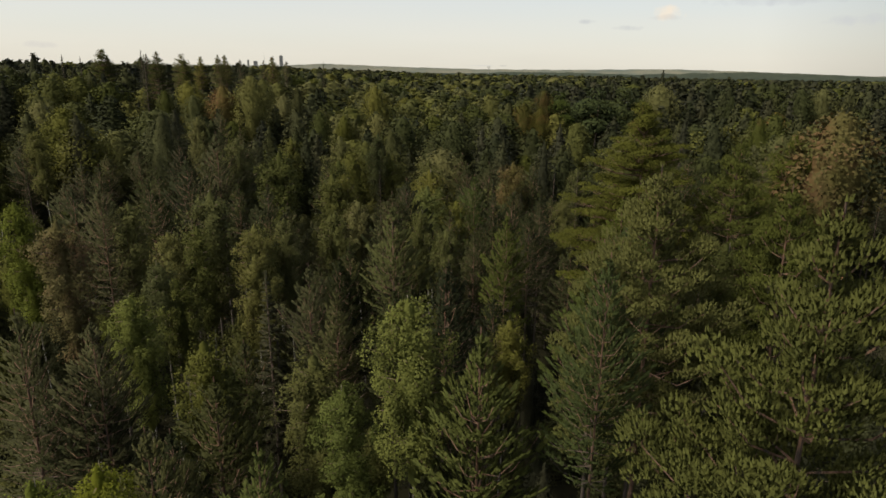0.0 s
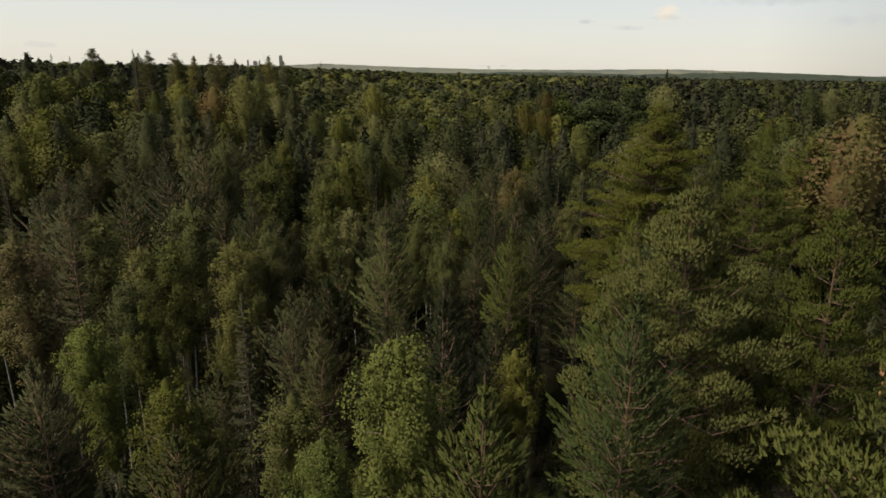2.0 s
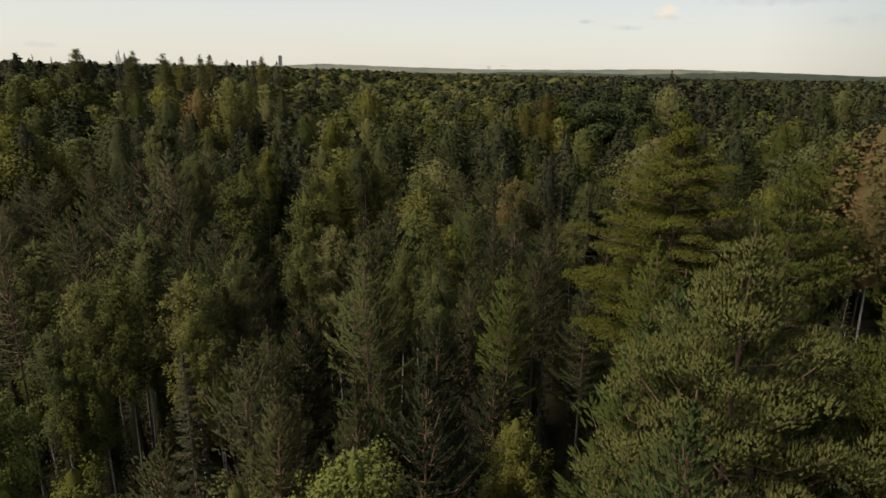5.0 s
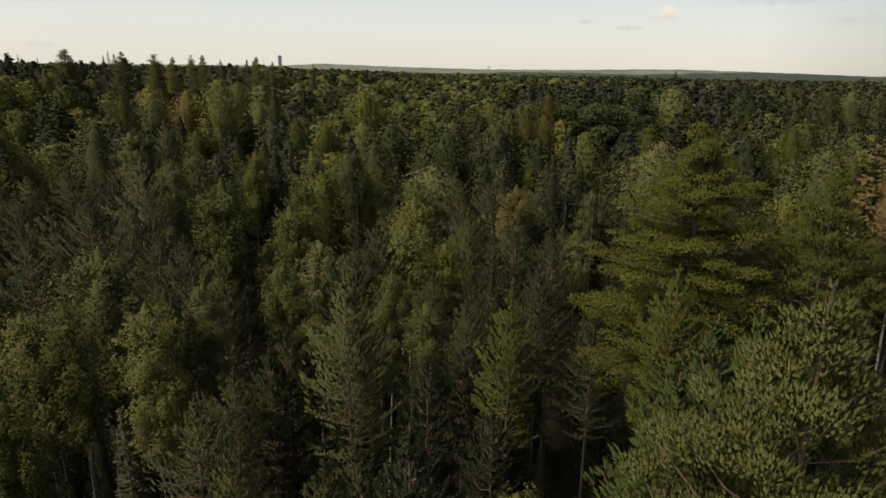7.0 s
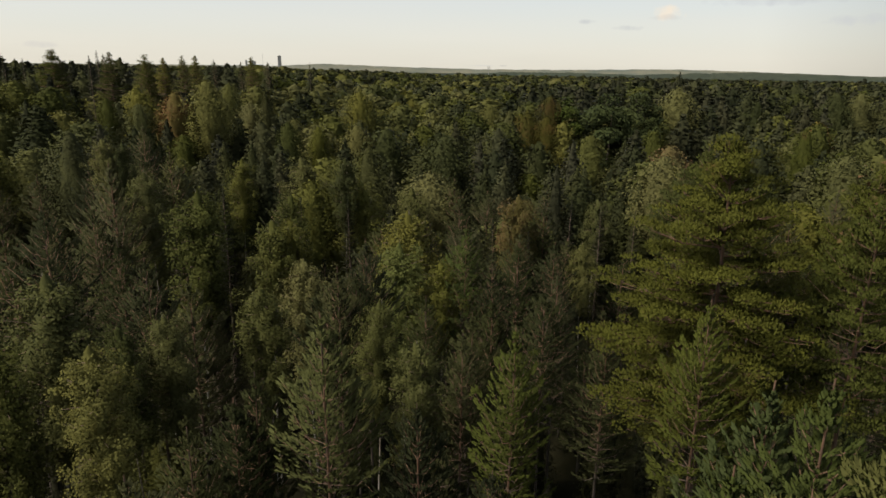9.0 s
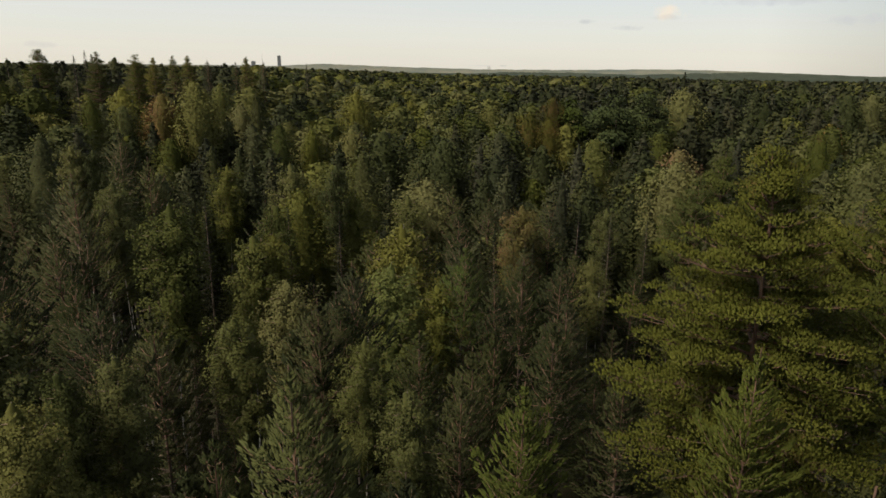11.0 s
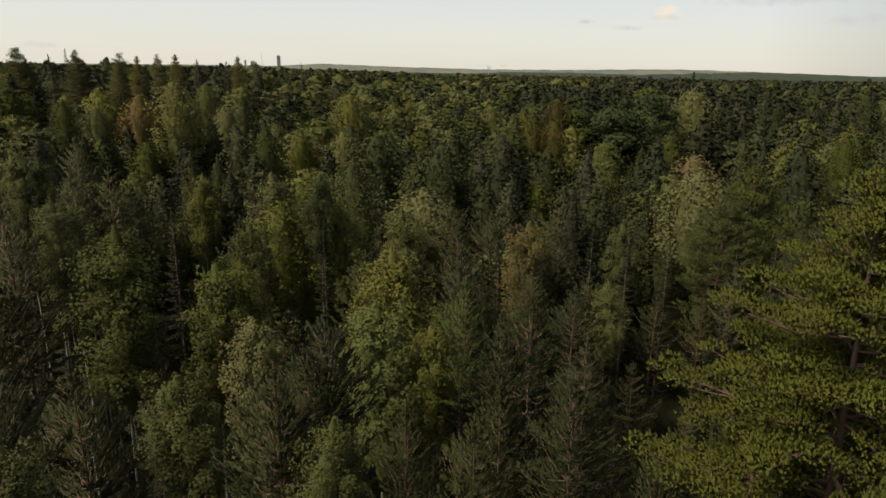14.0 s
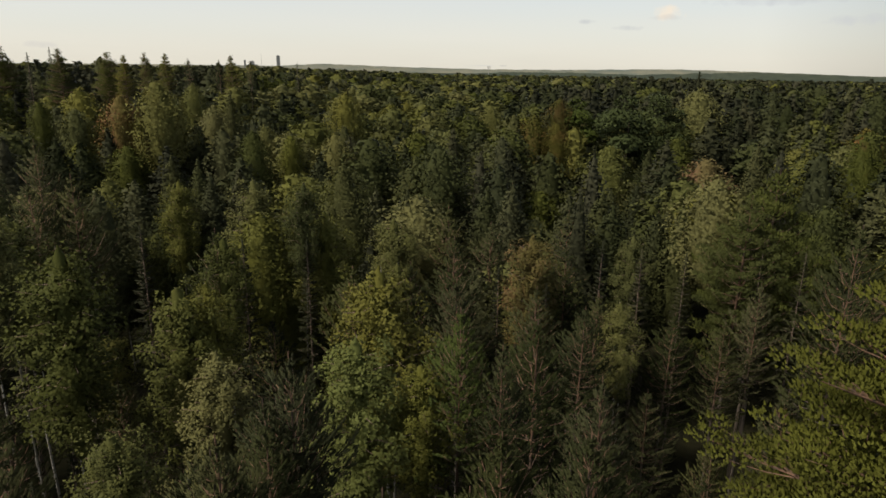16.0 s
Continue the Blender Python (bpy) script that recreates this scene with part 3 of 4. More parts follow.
def old_pine_parts(seed, detail):
    """A tall old pine: tiers of crooked boughs that carry flat pads of tufted needles, bare and brown beneath."""
    rng = np.random.default_rng(seed)
    height, spread = 25.0, 4.3
    trunk = wavy_trunk(rng, height, 0.40)
    low = height * 0.54
    n = OLD_BOUGHS
    s = np.linspace(0, 1, n) ** 0.9
    # boughs stand in tiers
    z0 = low + (height - low - 0.7) * (np.floor(s * 10.6) / 10.0).clip(0, 1) + rng.uniform(-0.45, 0.45, n)
    prof = np.clip(1.35 * (1 - s) ** 0.75, 0.14, 1) * (0.80 + 0.20 * np.minimum(1, s * 5)) * rng.uniform(0.60, 1.10, n)
    az = np.arange(n) * 2.399 + rng.uniform(-0.5, 0.5, n)
    foot = on_trunk(trunk, z0)
    reach = spread * prof
    tip = foot + np.stack([np.cos(az) * reach, np.sin(az) * reach, reach * rng.uniform(0.02, 0.22, n) + 0.5 * s], 1)
    mid = foot * 0.45 + tip * 0.55 - np.array([0, 0, 1]) * (reach * rng.uniform(0.0, 0.10, n))[:, None]
    pads, size, bough, aim = [], [], [], []
    for i in range(n):
        m = max(2, int(round(reach[i] * 3.2)))
        for k in range(m):
            u = 0.22 + 0.84 * (k + rng.uniform(0.2, 0.8)) / m
            p = along(foot[i], mid[i], tip[i], u)
            o = np.array([math.cos(az[i]), math.sin(az[i]), 0])
            p = p + np.array([-o[1], o[0], 0]) * rng.normal() * 0.34 * min(1.8, reach[i] * 0.5) * (0.4 + 0.6 * u)
            pads.append(p + np.array([0, 0, rng.uniform(0.0, 0.16)])); size.append(rng.uniform(0.38, 0.70)); bough.append(i); aim.append(o)
    pads, size, bough, aim = np.array(pads), np.array(size), np.array(bough), np.array(aim)
    shape = ((50000, 0.12, 0.035, 3, 2), (14000, 0.16, 0.05, 3, 2), (7000, 0.20, 0, 0, 0), (2000, 0.36, 0, 0, 0), (800, 0.6, 0, 0, 0), (360, 0.85, 0, 0, 0), (100, 1.7, 0, 0, 0))[detail]
    if detail > 1:
        crown = hull_crown(rng, trunk, low, height, spread, ((0, 0.6), (0.2, 1.0), (0.5, 0.9), (0.75, 0.62), (0.92, 0.34), (1, 0.06)), *shape[:2], lumps=0.2, steps=0.25)
        crown = with_opaque_core(crown, trunk, 0.5, sides=6, rings=8)
    else:
        crown = tufted(rng, pads, size, aim, *shape, 0.5, lambda c: on_trunk(trunk, np.clip(c[:, 2] - 1.2, low, height - 1)))
    stem = [(trunk, np.linspace(0.20, 0.03, 9))]
    boughs = [([foot[i], mid[i], tip[i]], (0.06 * (1.2 - 0.8 * s[i]), 0.035, 0.010)) for i in range(n)]
    boughs += [([mid[bough[i]], (mid[bough[i]] + pads[i]) / 2 + np.array([0, 0, -0.05]), pads[i]], (0.022, 0.014, 0.006)) for i in range(len(pads))]
    return height, 2 * spread, stem, boughs, crown


def spruce_parts(seed, detail):
    rng = np.random.default_rng(seed)
    height, spread = 19.0, 1.7
    trunk = wavy_trunk(rng, height, 0.08)
    low = height * 0.34
    n = 110
    s = np.linspace(0, 1, n) ** 0.95
    z0 = low + (height - low - 0.5) * s
    reach = spread * np.clip(1.06 * (1 - s) ** 0.9, 0.07, 1) * rng.uniform(0.7, 1.1, n)
    az = np.arange(n) * 2.399 + rng.uniform(-0.3, 0.3, n)
    foot = on_trunk(trunk, z0)
    tip = foot + np.stack([np.cos(az) * reach, np.sin(az) * reach, reach * (-0.25 + 0.75 * s)], 1)
    mid = foot * 0.5 + tip * 0.5 + np.array([0, 0, -1]) * (reach * 0.16)[:, None]
    count, length, radius, sides, fuzz = ((3000, 0.24, 0.030, 4, 4), (2600, 0.26, 0.040, 3, 1), (3200, 0.17, 0, 0, 0), (1600, 0.26, 0, 0, 0), (500, 0.48, 0, 0, 0), (250, 0.66, 0, 0, 0), (80, 1.3, 0, 0, 0))[detail]
    pick = rng.choice(n, count, p=(reach + 0.1) / (reach + 0.1).sum())
    u = rng.beta(1.8, 1.1, count)[:, None]
    c = (1 - u) ** 2 * foot[pick] + 2 * u * (1 - u) * mid[pick] + u ** 2 * tip[pick]
    side = np.stack([-np.sin(az), np.cos(az), np.zeros(n)], 1)[pick] * np.sign(rng.normal(size=(count, 1)))
    c += side * rng.uniform(0, 0.22, (count, 1)) * reach[pick][:, None]
    d = unit(tip - foot)[pick] * 0.9 + side * 0.7 + np.array([0, 0, -0.25]) + rng.normal(size=(count, 3)) * 0.2
    lead = max(1, count // 50)
    c[:lead] = on_trunk(trunk, height - np.linspace(0.05, 0.9, lead))
    d[:lead] = np.array([0, 0, 1.0]) + rng.normal(size=(lead, 3)) * 0.25
    outward = unit(c - on_trunk(trunk, np.clip(c[:, 2], low, height))) + np.array([0, 0, 0.7])
    crown = fingers(rng, c, d, length, radius, sides, fuzz, outward) if sides else leaves(rng, c, length, outward, loose=0.3)
    if detail > 1:
        crown = hull_crown(rng, trunk, low, height, spread, ((0, 0.9), (0.1, 1.0), (0.5, 0.85), (0.8, 0.48), (0.93, 0.2), (1, 0.03)), count, length, lumps=0.10, steps=0.35)
        crown = with_opaque_core(crown, trunk, 0.5, sides=6, rings=8)
    stem = [(trunk, np.linspace(0.16, 0.02, 9))]
    boughs = [([foot[i], mid[i], tip[i]], (0.024, 0.014, 0.005)) for i in range(0, n, 2)]
    return height, 2 * spread, stem, boughs, crown


def oak_parts(seed, detail):
    """A broad-leaved tree with a wide, lumpy dome."""
    rng = np.random.default_rng(seed)
    height, spread = 20.0, 4.0
    trunk = wavy_trunk(rng, height * 0.8, 0.3)
    n = 40
    v = unit(rng.normal(size=(n, 3)) + np.array([0, 0, 0.35]))
    lumps = np.array([0, 0, height * 0.64]) + v * np.array([spread * 0.72, spread * 0.72, height * 0.27]) * rng.uniform(0.75, 1.08, (n, 1))
    count, size = ((12000, 0.2), (8000, 0.24), (9000, 0.27))[detail]
    pick = rng.integers(0, n, count)
    w = unit(rng.normal(size=(count, 3)) + np.array([0, 0, 0.3]))
    c = lumps[pick] + w * np.array([1.25, 1.25, 0.85]) * rng.uniform(0.6, 1.0, (count, 1)) ** 0.5
    crown = leaves(rng, c, size, c - np.array([0, 0, height * 0.55]), up=0.4, clump=w)
    stem = [(trunk, np.linspace(0.3, 0.06, 9))]
    foot = on_trunk(trunk, rng.uniform(height * 0.35, height * 0.7, n))
    boughs = [([foot[i], foot[i] * 0.45 + lumps[i] * 0.55 - np.array([0, 0, 0.3]), lumps[i]], (0.09, 0.06, 0.02)) for i in range(n)]
    return height, 2 * spread, stem, boughs, crown


KINDS = dict(
    birch=(birch_parts, bark_birch, twig_birch, "silver_birch", "birch", "birches of the forest"),
    turned=(birch_parts, bark_birch, twig_birch, "silver_birch", "birch", "birches of the forest"),
    pine=(pine_parts, bark_pine, bark_pine, "young_pine", "pine", "pines of the forest"),
    old=(old_pine_parts, bark_pine, bark_pine, "tall_pine", "pine", "tall pines over the canopy"),
    broad=(broad_pine_parts, bark_pine, bark_pine, "tall_pine", "pine", "tall pines over the canopy"),
    spruce=(spruce_parts, bark_spruce, bark_spruce, "spruce", "spruce", "spruces of the forest"),
    bright=(birch_parts, bark_birch, twig_birch, "silver_birch", "birch", "birches of the forest"),
    fresh=(pine_parts, bark_pine, bark_pine, "young_pine", "pine", "pines of the forest"),
    oak=(oak_parts, bark_spruce, bark_spruce, "broadleaf_tree", "tree", "broad-leaved trees"),
)
LEAF = dict(birch=mat_birch, turned=mat_turned, pine=mat_pine, old=mat_old, broad=mat_broad, spruce=mat_spruce, oak=mat_oak, bright=mat_bright, fresh=mat_fresh)
LABEL = dict(
    birch="slender silver birch with light green leaves among pines",
    turned="silver birch with yellowing and browned leaves among pines",
    pine="young grey-green pine with upright candle shoots in dense forest",
    old="tall spreading pine with layered yellow-green needle pads and orange boughs",
    broad="tall pyramid-shaped pine with feathery layered green boughs",
    spruce="dark pointed spruce with drooping boughs between the pines",
    bright="young silver birch with sunlit-coloured yellow-green leaves above darker pines",
    fresh="young pine with fresh green needles and a pointed leader",
    oak="broad dark green deciduous tree with a lumpy dome",
)
VARIANTS = dict(birch=4, turned=2, pine=4, old=3, broad=2, spruce=2, oak=2, bright=2, fresh=2)
STOCK = {}


def prototype(kind, variant, detail):
    """The meshes of one tree of a kind, made once and shared by all its copies."""
    key = (kind, variant, detail)
    if key not in STOCK:
        maker, bark, twig, name = KINDS[kind][:4]
        height, spread, stem, boughs, crown = maker(100 * list(KINDS).index(kind) + variant + 7, detail)
        sides = (8, 6, 4, 3, 3)[detail]
        parts = [("trunk", mesh_from(name + "_trunk", *tubes(stem, sides), bark, smooth=True))]
        verts, faces = crown[:2]
        soft = crown[2] if len(crown) > 2 else None
        if kind == "old" and detail == 0:
            # boughs thick enough to be seen one by one
            for bough in boughs[:OLD_BOUGHS]:
                parts.append(("bough", mesh_from(name + "_bough", *tubes([bough], 5), bark, smooth=True)))
            boughs = boughs[OLD_BOUGHS:]
        if detail < 2:
            # thin twigs inside the leaves belong to the crown
            v, f = tubes(boughs, 3)
            f = np.concatenate([f[:, [0, 1, 2]], f[:, [0, 2, 3]]]) + len(verts)
            if soft is not None:
                soft = np.concatenate([soft, np.tile(np.array([[0, 0, 1.0]]), (len(v), 1))])
            parts.append(("crown", mesh_from(name + "_crown", np.concatenate([verts, v]), np.concatenate([faces, f]), LEAF[kind], second=twig, split=len(faces), normals=soft)))
        else:
            parts.append(("crown", mesh_from(name + "_crown", verts, faces, LEAF[kind], normals=soft)))
        STOCK[key] = (height, spread, parts)
    return STOCK[key]


TREES = []       # x, y and half spread of all that stand, to keep the filling apart
ORIGINALS = {}


def tree(kind, x, y, top, width, variant=None, detail=None, turn=None, label=""):
    """One tree whose crown is that wide and whose top stands at that height over the datum."""
    i = len(TREES)
    rng = random.Random(i * 7919 + 13)
    variant = rng.randrange(VARIANTS[kind]) if variant is None else variant
    if detail is None:
        away = max(13.0, abs(x - 0.7) / 0.72, y - 32.4)
        detail = 0 if away < 21 else 1 if away < 50 or top > 30 else 2
    height, spread, parts = prototype(kind, variant, detail)
    if kind in ("birch", "turned", "bright"):
        width *= 1.08
    if y > 50:
        width *= 1.12
    base = ground(x, y) - 0.05
    key = (kind, variant, detail)
    turn = rng.uniform(0, 6.283) if turn is None else turn
    m = Matrix.Translation((x, y, base)) @ Matrix.Rotation(turn, 4, 'Z')
    if key not in ORIGINALS:
        ob = new(KINDS[kind][3])
        for part_name, me in parts:
            new(part_name, me).parent = ob
        ORIGINALS[key] = ob
        ob.matrix_basis = m
    else:
        ob = copy_thing(ORIGINALS[key], m)
    # the trunk takes the tree's height, the crown keeps its shape
    total = top - base
    wide = width / spread
    tall = 0.22 * total / height + 0.78 * wide * rng.uniform(0.9, 1.1)
    for p in ob.children:
        if p.data.name.split(".")[0].endswith("trunk"):
            p.scale = (0.5 + 0.5 * wide, 0.5 + 0.5 * wide, total / height)
        else:
            p.scale = (wide, wide, tall)
            p.location = (0, 0, total - height * tall)
    tagged(ob, label or LABEL[kind], KINDS[kind][4], KINDS[kind][5])
    TREES.append((x, y, width / 2))
    return ob


# ---------------------------------------------------------------- ground
def ground(x, y):
    """Height of the forest floor: level in the middle, rising to a wooded hill on one side, falling away far off."""
    left = max(0.0, -12 - x)
    g = 9.6 * (1 - math.exp(-(left / 45) ** 1.3)) * min(1.0, max(0.0, y / 60))
    right = max(0.0, x - 5)
    g += 1.5 * (1 - math.exp(-right / 20)) + 3.0 * min(1.0, max(0.0, (x - 30) / 60)) * min(1.0, max(0.0, (y - 60) / 80))
    r = math.hypot(x, y) + 0.01
    fade = max(0.0, min(1.0, (r - 350) / 900))
    g = g * (1 - fade) + max(-1.5, min(6.0, 2.5 - 11.0 * x / r)) * fade
    return g + 0.25 * noise.noise(Vector((x * 0.11, y * 0.11, 0)))


def build_ground():
    rings = [0] + [4 * 1.13 ** i for i in range(58)]
    rings = [r for r in rings if r < 4700] + [4750]
    steps = 96
    v, fc = [(0, 30, ground(0, 30))], []
    for r in rings[1:]:
        for k in range(steps):
            a = 2 * math.pi * k / steps
            x, y = r * math.sin(a), 30 + r * math.cos(a)
            v.append((x, y, ground(x, y)))
    for i in range(len(rings) - 2):
        for k in range(steps):
            a, b = 1 + i * steps + k, 1 + i * steps + (k + 1) % steps
            fc.append((a, a + steps, b + steps, b))
    tri = [(0, 1 + k, 1 + (k + 1) % steps) for k in range(steps)]
    me = bpy.data.meshes.new("ground")
    me.from_pydata(v, [], fc + tri)
    me.polygons.foreach_set("use_smooth", np.ones(len(me.polygons), bool))
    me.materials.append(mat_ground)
    return tagged(new("ground", me), "dark mossy forest floor under the trees", "ground", kind="structure")


build_ground()


# ---------------------------------------------------------------- the trees that stand out, from the clearing outwards
tree("broad", 6.6, 12.9, 27.6, 6.6)
tree("fresh", 5.0, 21.2, 24.2, 3.2)
tree("fresh", -4.2, 14.6, 21.7, 3.0)
tree("bright", -10.3, 15.1, 20.0, 2.6)
tree("bright", -8.9, 15.7, 20.0, 2.6)
cone_spruce = tree("spruce", 9.6, 17.5, 25.6, 3.2)
tree("pine", -8.6, 18.2, 19.6, 3.6)
tree("fresh", 1.0, 21.0, 21.8, 4.8)
tree("bright", -1.1, 21.8, 22.4, 3.3)
tree("pine", -9.9, 22.7, 16.9, 3.7)
tree("bright", -3.4, 23.1, 18.6, 2.6)
tree("pine", -8.6, 23.8, 18.3, 3.9)
tree("pine", -16.5, 24.6, 20.6, 3.9)
tree("pine", -13.4, 24.6, 20.4, 3.5)
tree("pine", -14.6, 24.7, 18.5, 3.6)
tree("broad", 8.0, 25.3, 26.4, 7.2)
tree("broad", 13.3, 26.0, 25.6, 6.2)
tree("birch", -10.4, 26.2, 18.6, 3.1)
tree("birch", 10.9, 26.7, 23.1, 1.9)
tree("birch", -5.4, 26.8, 17.7, 3.6)
tree("birch", -8.8, 27.0, 17.3, 2.9)
tree("pine", -18.0, 27.8, 16.9, 4.0)
tree("bright", -14.0, 29.1, 19.7, 3.1)
tree("pine", -2.3, 29.2, 20.1, 3.0)
tree("pine", -0.2, 29.3, 21.1, 4.2)
tree("fresh", 7.0, 29.6, 22.4, 4.5)
tree("pine", -5.2, 29.7, 19.8, 3.0)
tree("birch", 2.7, 30.0, 18.3, 2.6)
tree("pine", -1.8, 30.6, 19.8, 3.0)
tree("fresh", 9.6, 31.2, 23.7, 4.5)
tree("spruce", -8.6, 31.3, 20.1, 2.8)
tree("pine", -6.8, 31.6, 20.4, 3.8)
tree("fresh", 8.9, 32.1, 23.1, 4.8)
tree("pine", -10.3, 32.7, 15.9, 4.3)
tree("birch", -15.0, 34.3, 19.7, 2.6)
tree("birch", -14.3, 34.4, 18.7, 2.7)
tree("pine", -7.1, 36.6, 18.9, 3.0)
tree("turned", -21.3, 36.8, 21.3, 4.0)
tree("pine", 3.0, 37.1, 16.9, 3.0)
tree("pine", -6.3, 38.5, 18.7, 3.3)
tree("pine", 0.4, 38.5, 18.7, 3.8)
tree("birch", -14.9, 38.7, 20.4, 2.8)
tree("fresh", -3.1, 38.8, 22.0, 4.1)
tree("fresh", 3.6, 39.0, 21.4, 3.1)
tree("birch", -16.6, 39.3, 20.1, 3.2)
tree("fresh", 10.4, 39.4, 22.5, 3.0)
tree("birch", -11.8, 39.4, 20.6, 3.5)
tree("pine", -6.0, 39.7, 19.3, 3.7)
tree("bright", -26.5, 40.8, 21.5, 3.6)
tree("birch", -20.1, 41.2, 21.3, 3.4)
tree("pine", -21.9, 41.3, 22.5, 3.8)
tree("birch", -0.0, 41.8, 19.8, 2.7)
tree("birch", -11.8, 42.3, 19.9, 2.6)
tree("birch", -16.3, 42.9, 21.7, 5.0)
tree("pine", -24.6, 43.5, 22.0, 4.0)
tree("pine", 1.9, 43.7, 19.1, 3.4)
tree("birch", -10.8, 44.0, 19.9, 3.0)
tree("broad", 19.4, 44.2, 25.5, 6.2)
tree("birch", -2.2, 44.3, 20.4, 2.6)
tree("old", 12.8, 44.6, 27.2, 10.6)
tree("pine", -12.3, 45.7, 21.8, 3.6)
tree("pine", 0.4, 45.7, 20.2, 3.0)
tree("pine", -20.6, 45.8, 22.1, 3.6)
tree("pine", -3.8, 46.1, 21.4, 3.0)
tree("pine", -3.9, 46.3, 20.7, 3.7)
tree("pine", 2.5, 48.1, 18.3, 3.6)
tree("pine", -3.4, 48.2, 20.3, 3.0)
tree("pine", -11.8, 48.4, 19.9, 4.1)
tree("pine", 9.7, 48.8, 16.9, 3.8)
tree("pine", -3.5, 49.5, 20.4, 3.0)
tree("pine", -16.0, 49.9, 21.3, 3.0)
tree("pine", 6.7, 50.0, 19.0, 3.6)
tree("birch", -8.4, 50.0, 19.1, 3.8)
tree("pine", -2.8, 50.2, 21.6, 3.1)
tree("pine", -20.1, 50.4, 23.0, 3.9)
tree("pine", -22.1, 50.7, 22.1, 3.6)
tree("pine", 4.1, 52.2, 17.6, 3.7)
tree("bright", -1.0, 54.2, 20.3, 4.0)
tree("pine", 4.1, 54.4, 19.9, 3.0)
tree("pine", 8.1, 54.7, 18.5, 3.1)
tree("birch", 0.9, 55.1, 19.0, 2.7)
tree("fresh", 2.4, 55.3, 21.2, 3.1)
tree("birch", -7.3, 56.4, 18.5, 3.8)
tree("pine", -20.5, 56.5, 21.8, 3.6)
# a pine by its tufts, built as a birch to make it brighter
tree("birch", -15.3, 57.9, 22.5, 4.8)
tree("pine", -20.1, 58.5, 24.1, 4.8)
tree("birch", -10.7, 58.9, 20.3, 4.1)
tree("pine", 6.3, 60.2, 18.8, 4.8)
tree("birch", -18.9, 60.4, 23.3, 2.4)
tree("birch", -8.9, 60.5, 20.3, 2.8)
tree("birch", -0.9, 62.3, 20.3, 5.3)
tree("birch", -20.1, 63.5, 22.5, 4.1)
tree("pine", 9.4, 65.3, 17.5, 3.4)
tree("pine", 24.5, 66.0, 22.2, 4.6)
tree("turned", 40.1, 66.5, 26.0, 7.6)
tree("birch", -23.7, 66.9, 24.4, 2.3)
tree("birch", -25.2, 67.0, 24.7, 2.5)
tree("birch", -11.0, 67.6, 20.3, 3.1)
tree("birch", 12.9, 67.9, 16.6, 2.8)
tree("pine", 7.5, 68.2, 17.6, 3.7)
tree("broad", 36.0, 68.7, 23.8, 7.5)
tree("pine", 2.8, 69.1, 17.7, 4.4)
tree("pine", -24.1, 71.2, 23.0, 3.8)
tree("turned", 7.1, 71.3, 20.1, 3.6)
tree("pine", -4.0, 71.3, 17.8, 4.8)
tree("pine", -23.1, 73.6, 23.0, 4.7)
tree("birch", -8.2, 73.8, 22.6, 2.7)
tree("broad", 22.0, 73.8, 22.2, 5.4)
tree("pine", -25.5, 74.2, 25.2, 3.0)
tree("birch", -5.8, 75.6, 20.3, 4.3)
tree("birch", 15.5, 76.3, 18.6, 2.9)
tree("broad", 25.4, 76.6, 23.7, 8.4)
tree("birch", -2.0, 79.6, 19.2, 4.7)
tree("pine", 5.2, 80.3, 18.7, 4.7)
tree("birch", -12.4, 81.0, 21.5, 4.7)
tree("pine", 2.3, 81.0, 19.7, 4.8)
tree("pine", 11.4, 81.5, 19.4, 4.6)
tree("birch", -20.0, 81.8, 21.2, 3.2)
tree("pine", 12.2, 84.2, 20.1, 4.8)
tree("pine", 7.3, 84.7, 20.9, 4.2)
tree("pine", 20.5, 86.6, 18.2, 4.8)
tree("pine", -18.4, 86.7, 20.9, 4.8)
tree("birch", -27.3, 86.8, 20.2, 3.5)
tree("pine", -1.6, 86.8, 19.8, 3.5)
tree("pine", 5.6, 87.2, 19.9, 4.5)
tree("pine", -20.3, 88.7, 21.8, 3.6)
tree("pine", 16.5, 89.1, 19.7, 4.8)
tree("birch", -8.0, 90.4, 20.5, 3.1)
tree("birch", -11.2, 95.6, 19.2, 4.1)
tree("pine", -26.0, 96.9, 21.1, 4.1)
tree("old", 40.0, 98.0, 22.2, 6.5)
tree("birch", 0.0, 99.9, 22.0, 6.0)
tree("birch", -38.3, 101.4, 21.5, 3.3)
tree("birch", -33.6, 101.8, 21.3, 3.7)
tree("pine", 36.7, 103.4, 22.4, 4.6)
tree("pine", 23.9, 103.9, 17.4, 4.8)
tree("birch", -20.3, 104.1, 22.9, 3.4)
tree("birch", -39.8, 105.4, 25.0, 3.1)
tree("turned", 32.6, 105.7, 20.4, 6.6)
tree("birch", -31.9, 107.3, 28.1, 5.2)
tree("old", 52.0, 108.0, 22.6, 7.5)
tree("birch", -10.8, 108.1, 22.2, 4.0)
tree("birch", -45.6, 108.3, 25.6, 2.6)
tree("turned", -36.4, 109.5, 26.4, 4.5)
tree("birch", -17.3, 109.9, 21.9, 2.6)
tree("birch", 21.7, 110.8, 21.0, 5.8)
tree("birch", -43.4, 113.8, 26.8, 6.0)
tree("pine", -26.0, 115.3, 26.6, 3.2)
tree("birch", -28.0, 116.7, 24.8, 4.4)
tree("birch", 7.2, 116.9, 19.4, 6.0)
tree("birch", -21.6, 117.0, 22.3, 3.6)
tree("pine", 28.7, 117.1, 20.0, 4.1)
tree("spruce", -54.6, 120.7, 31.2, 3.0)
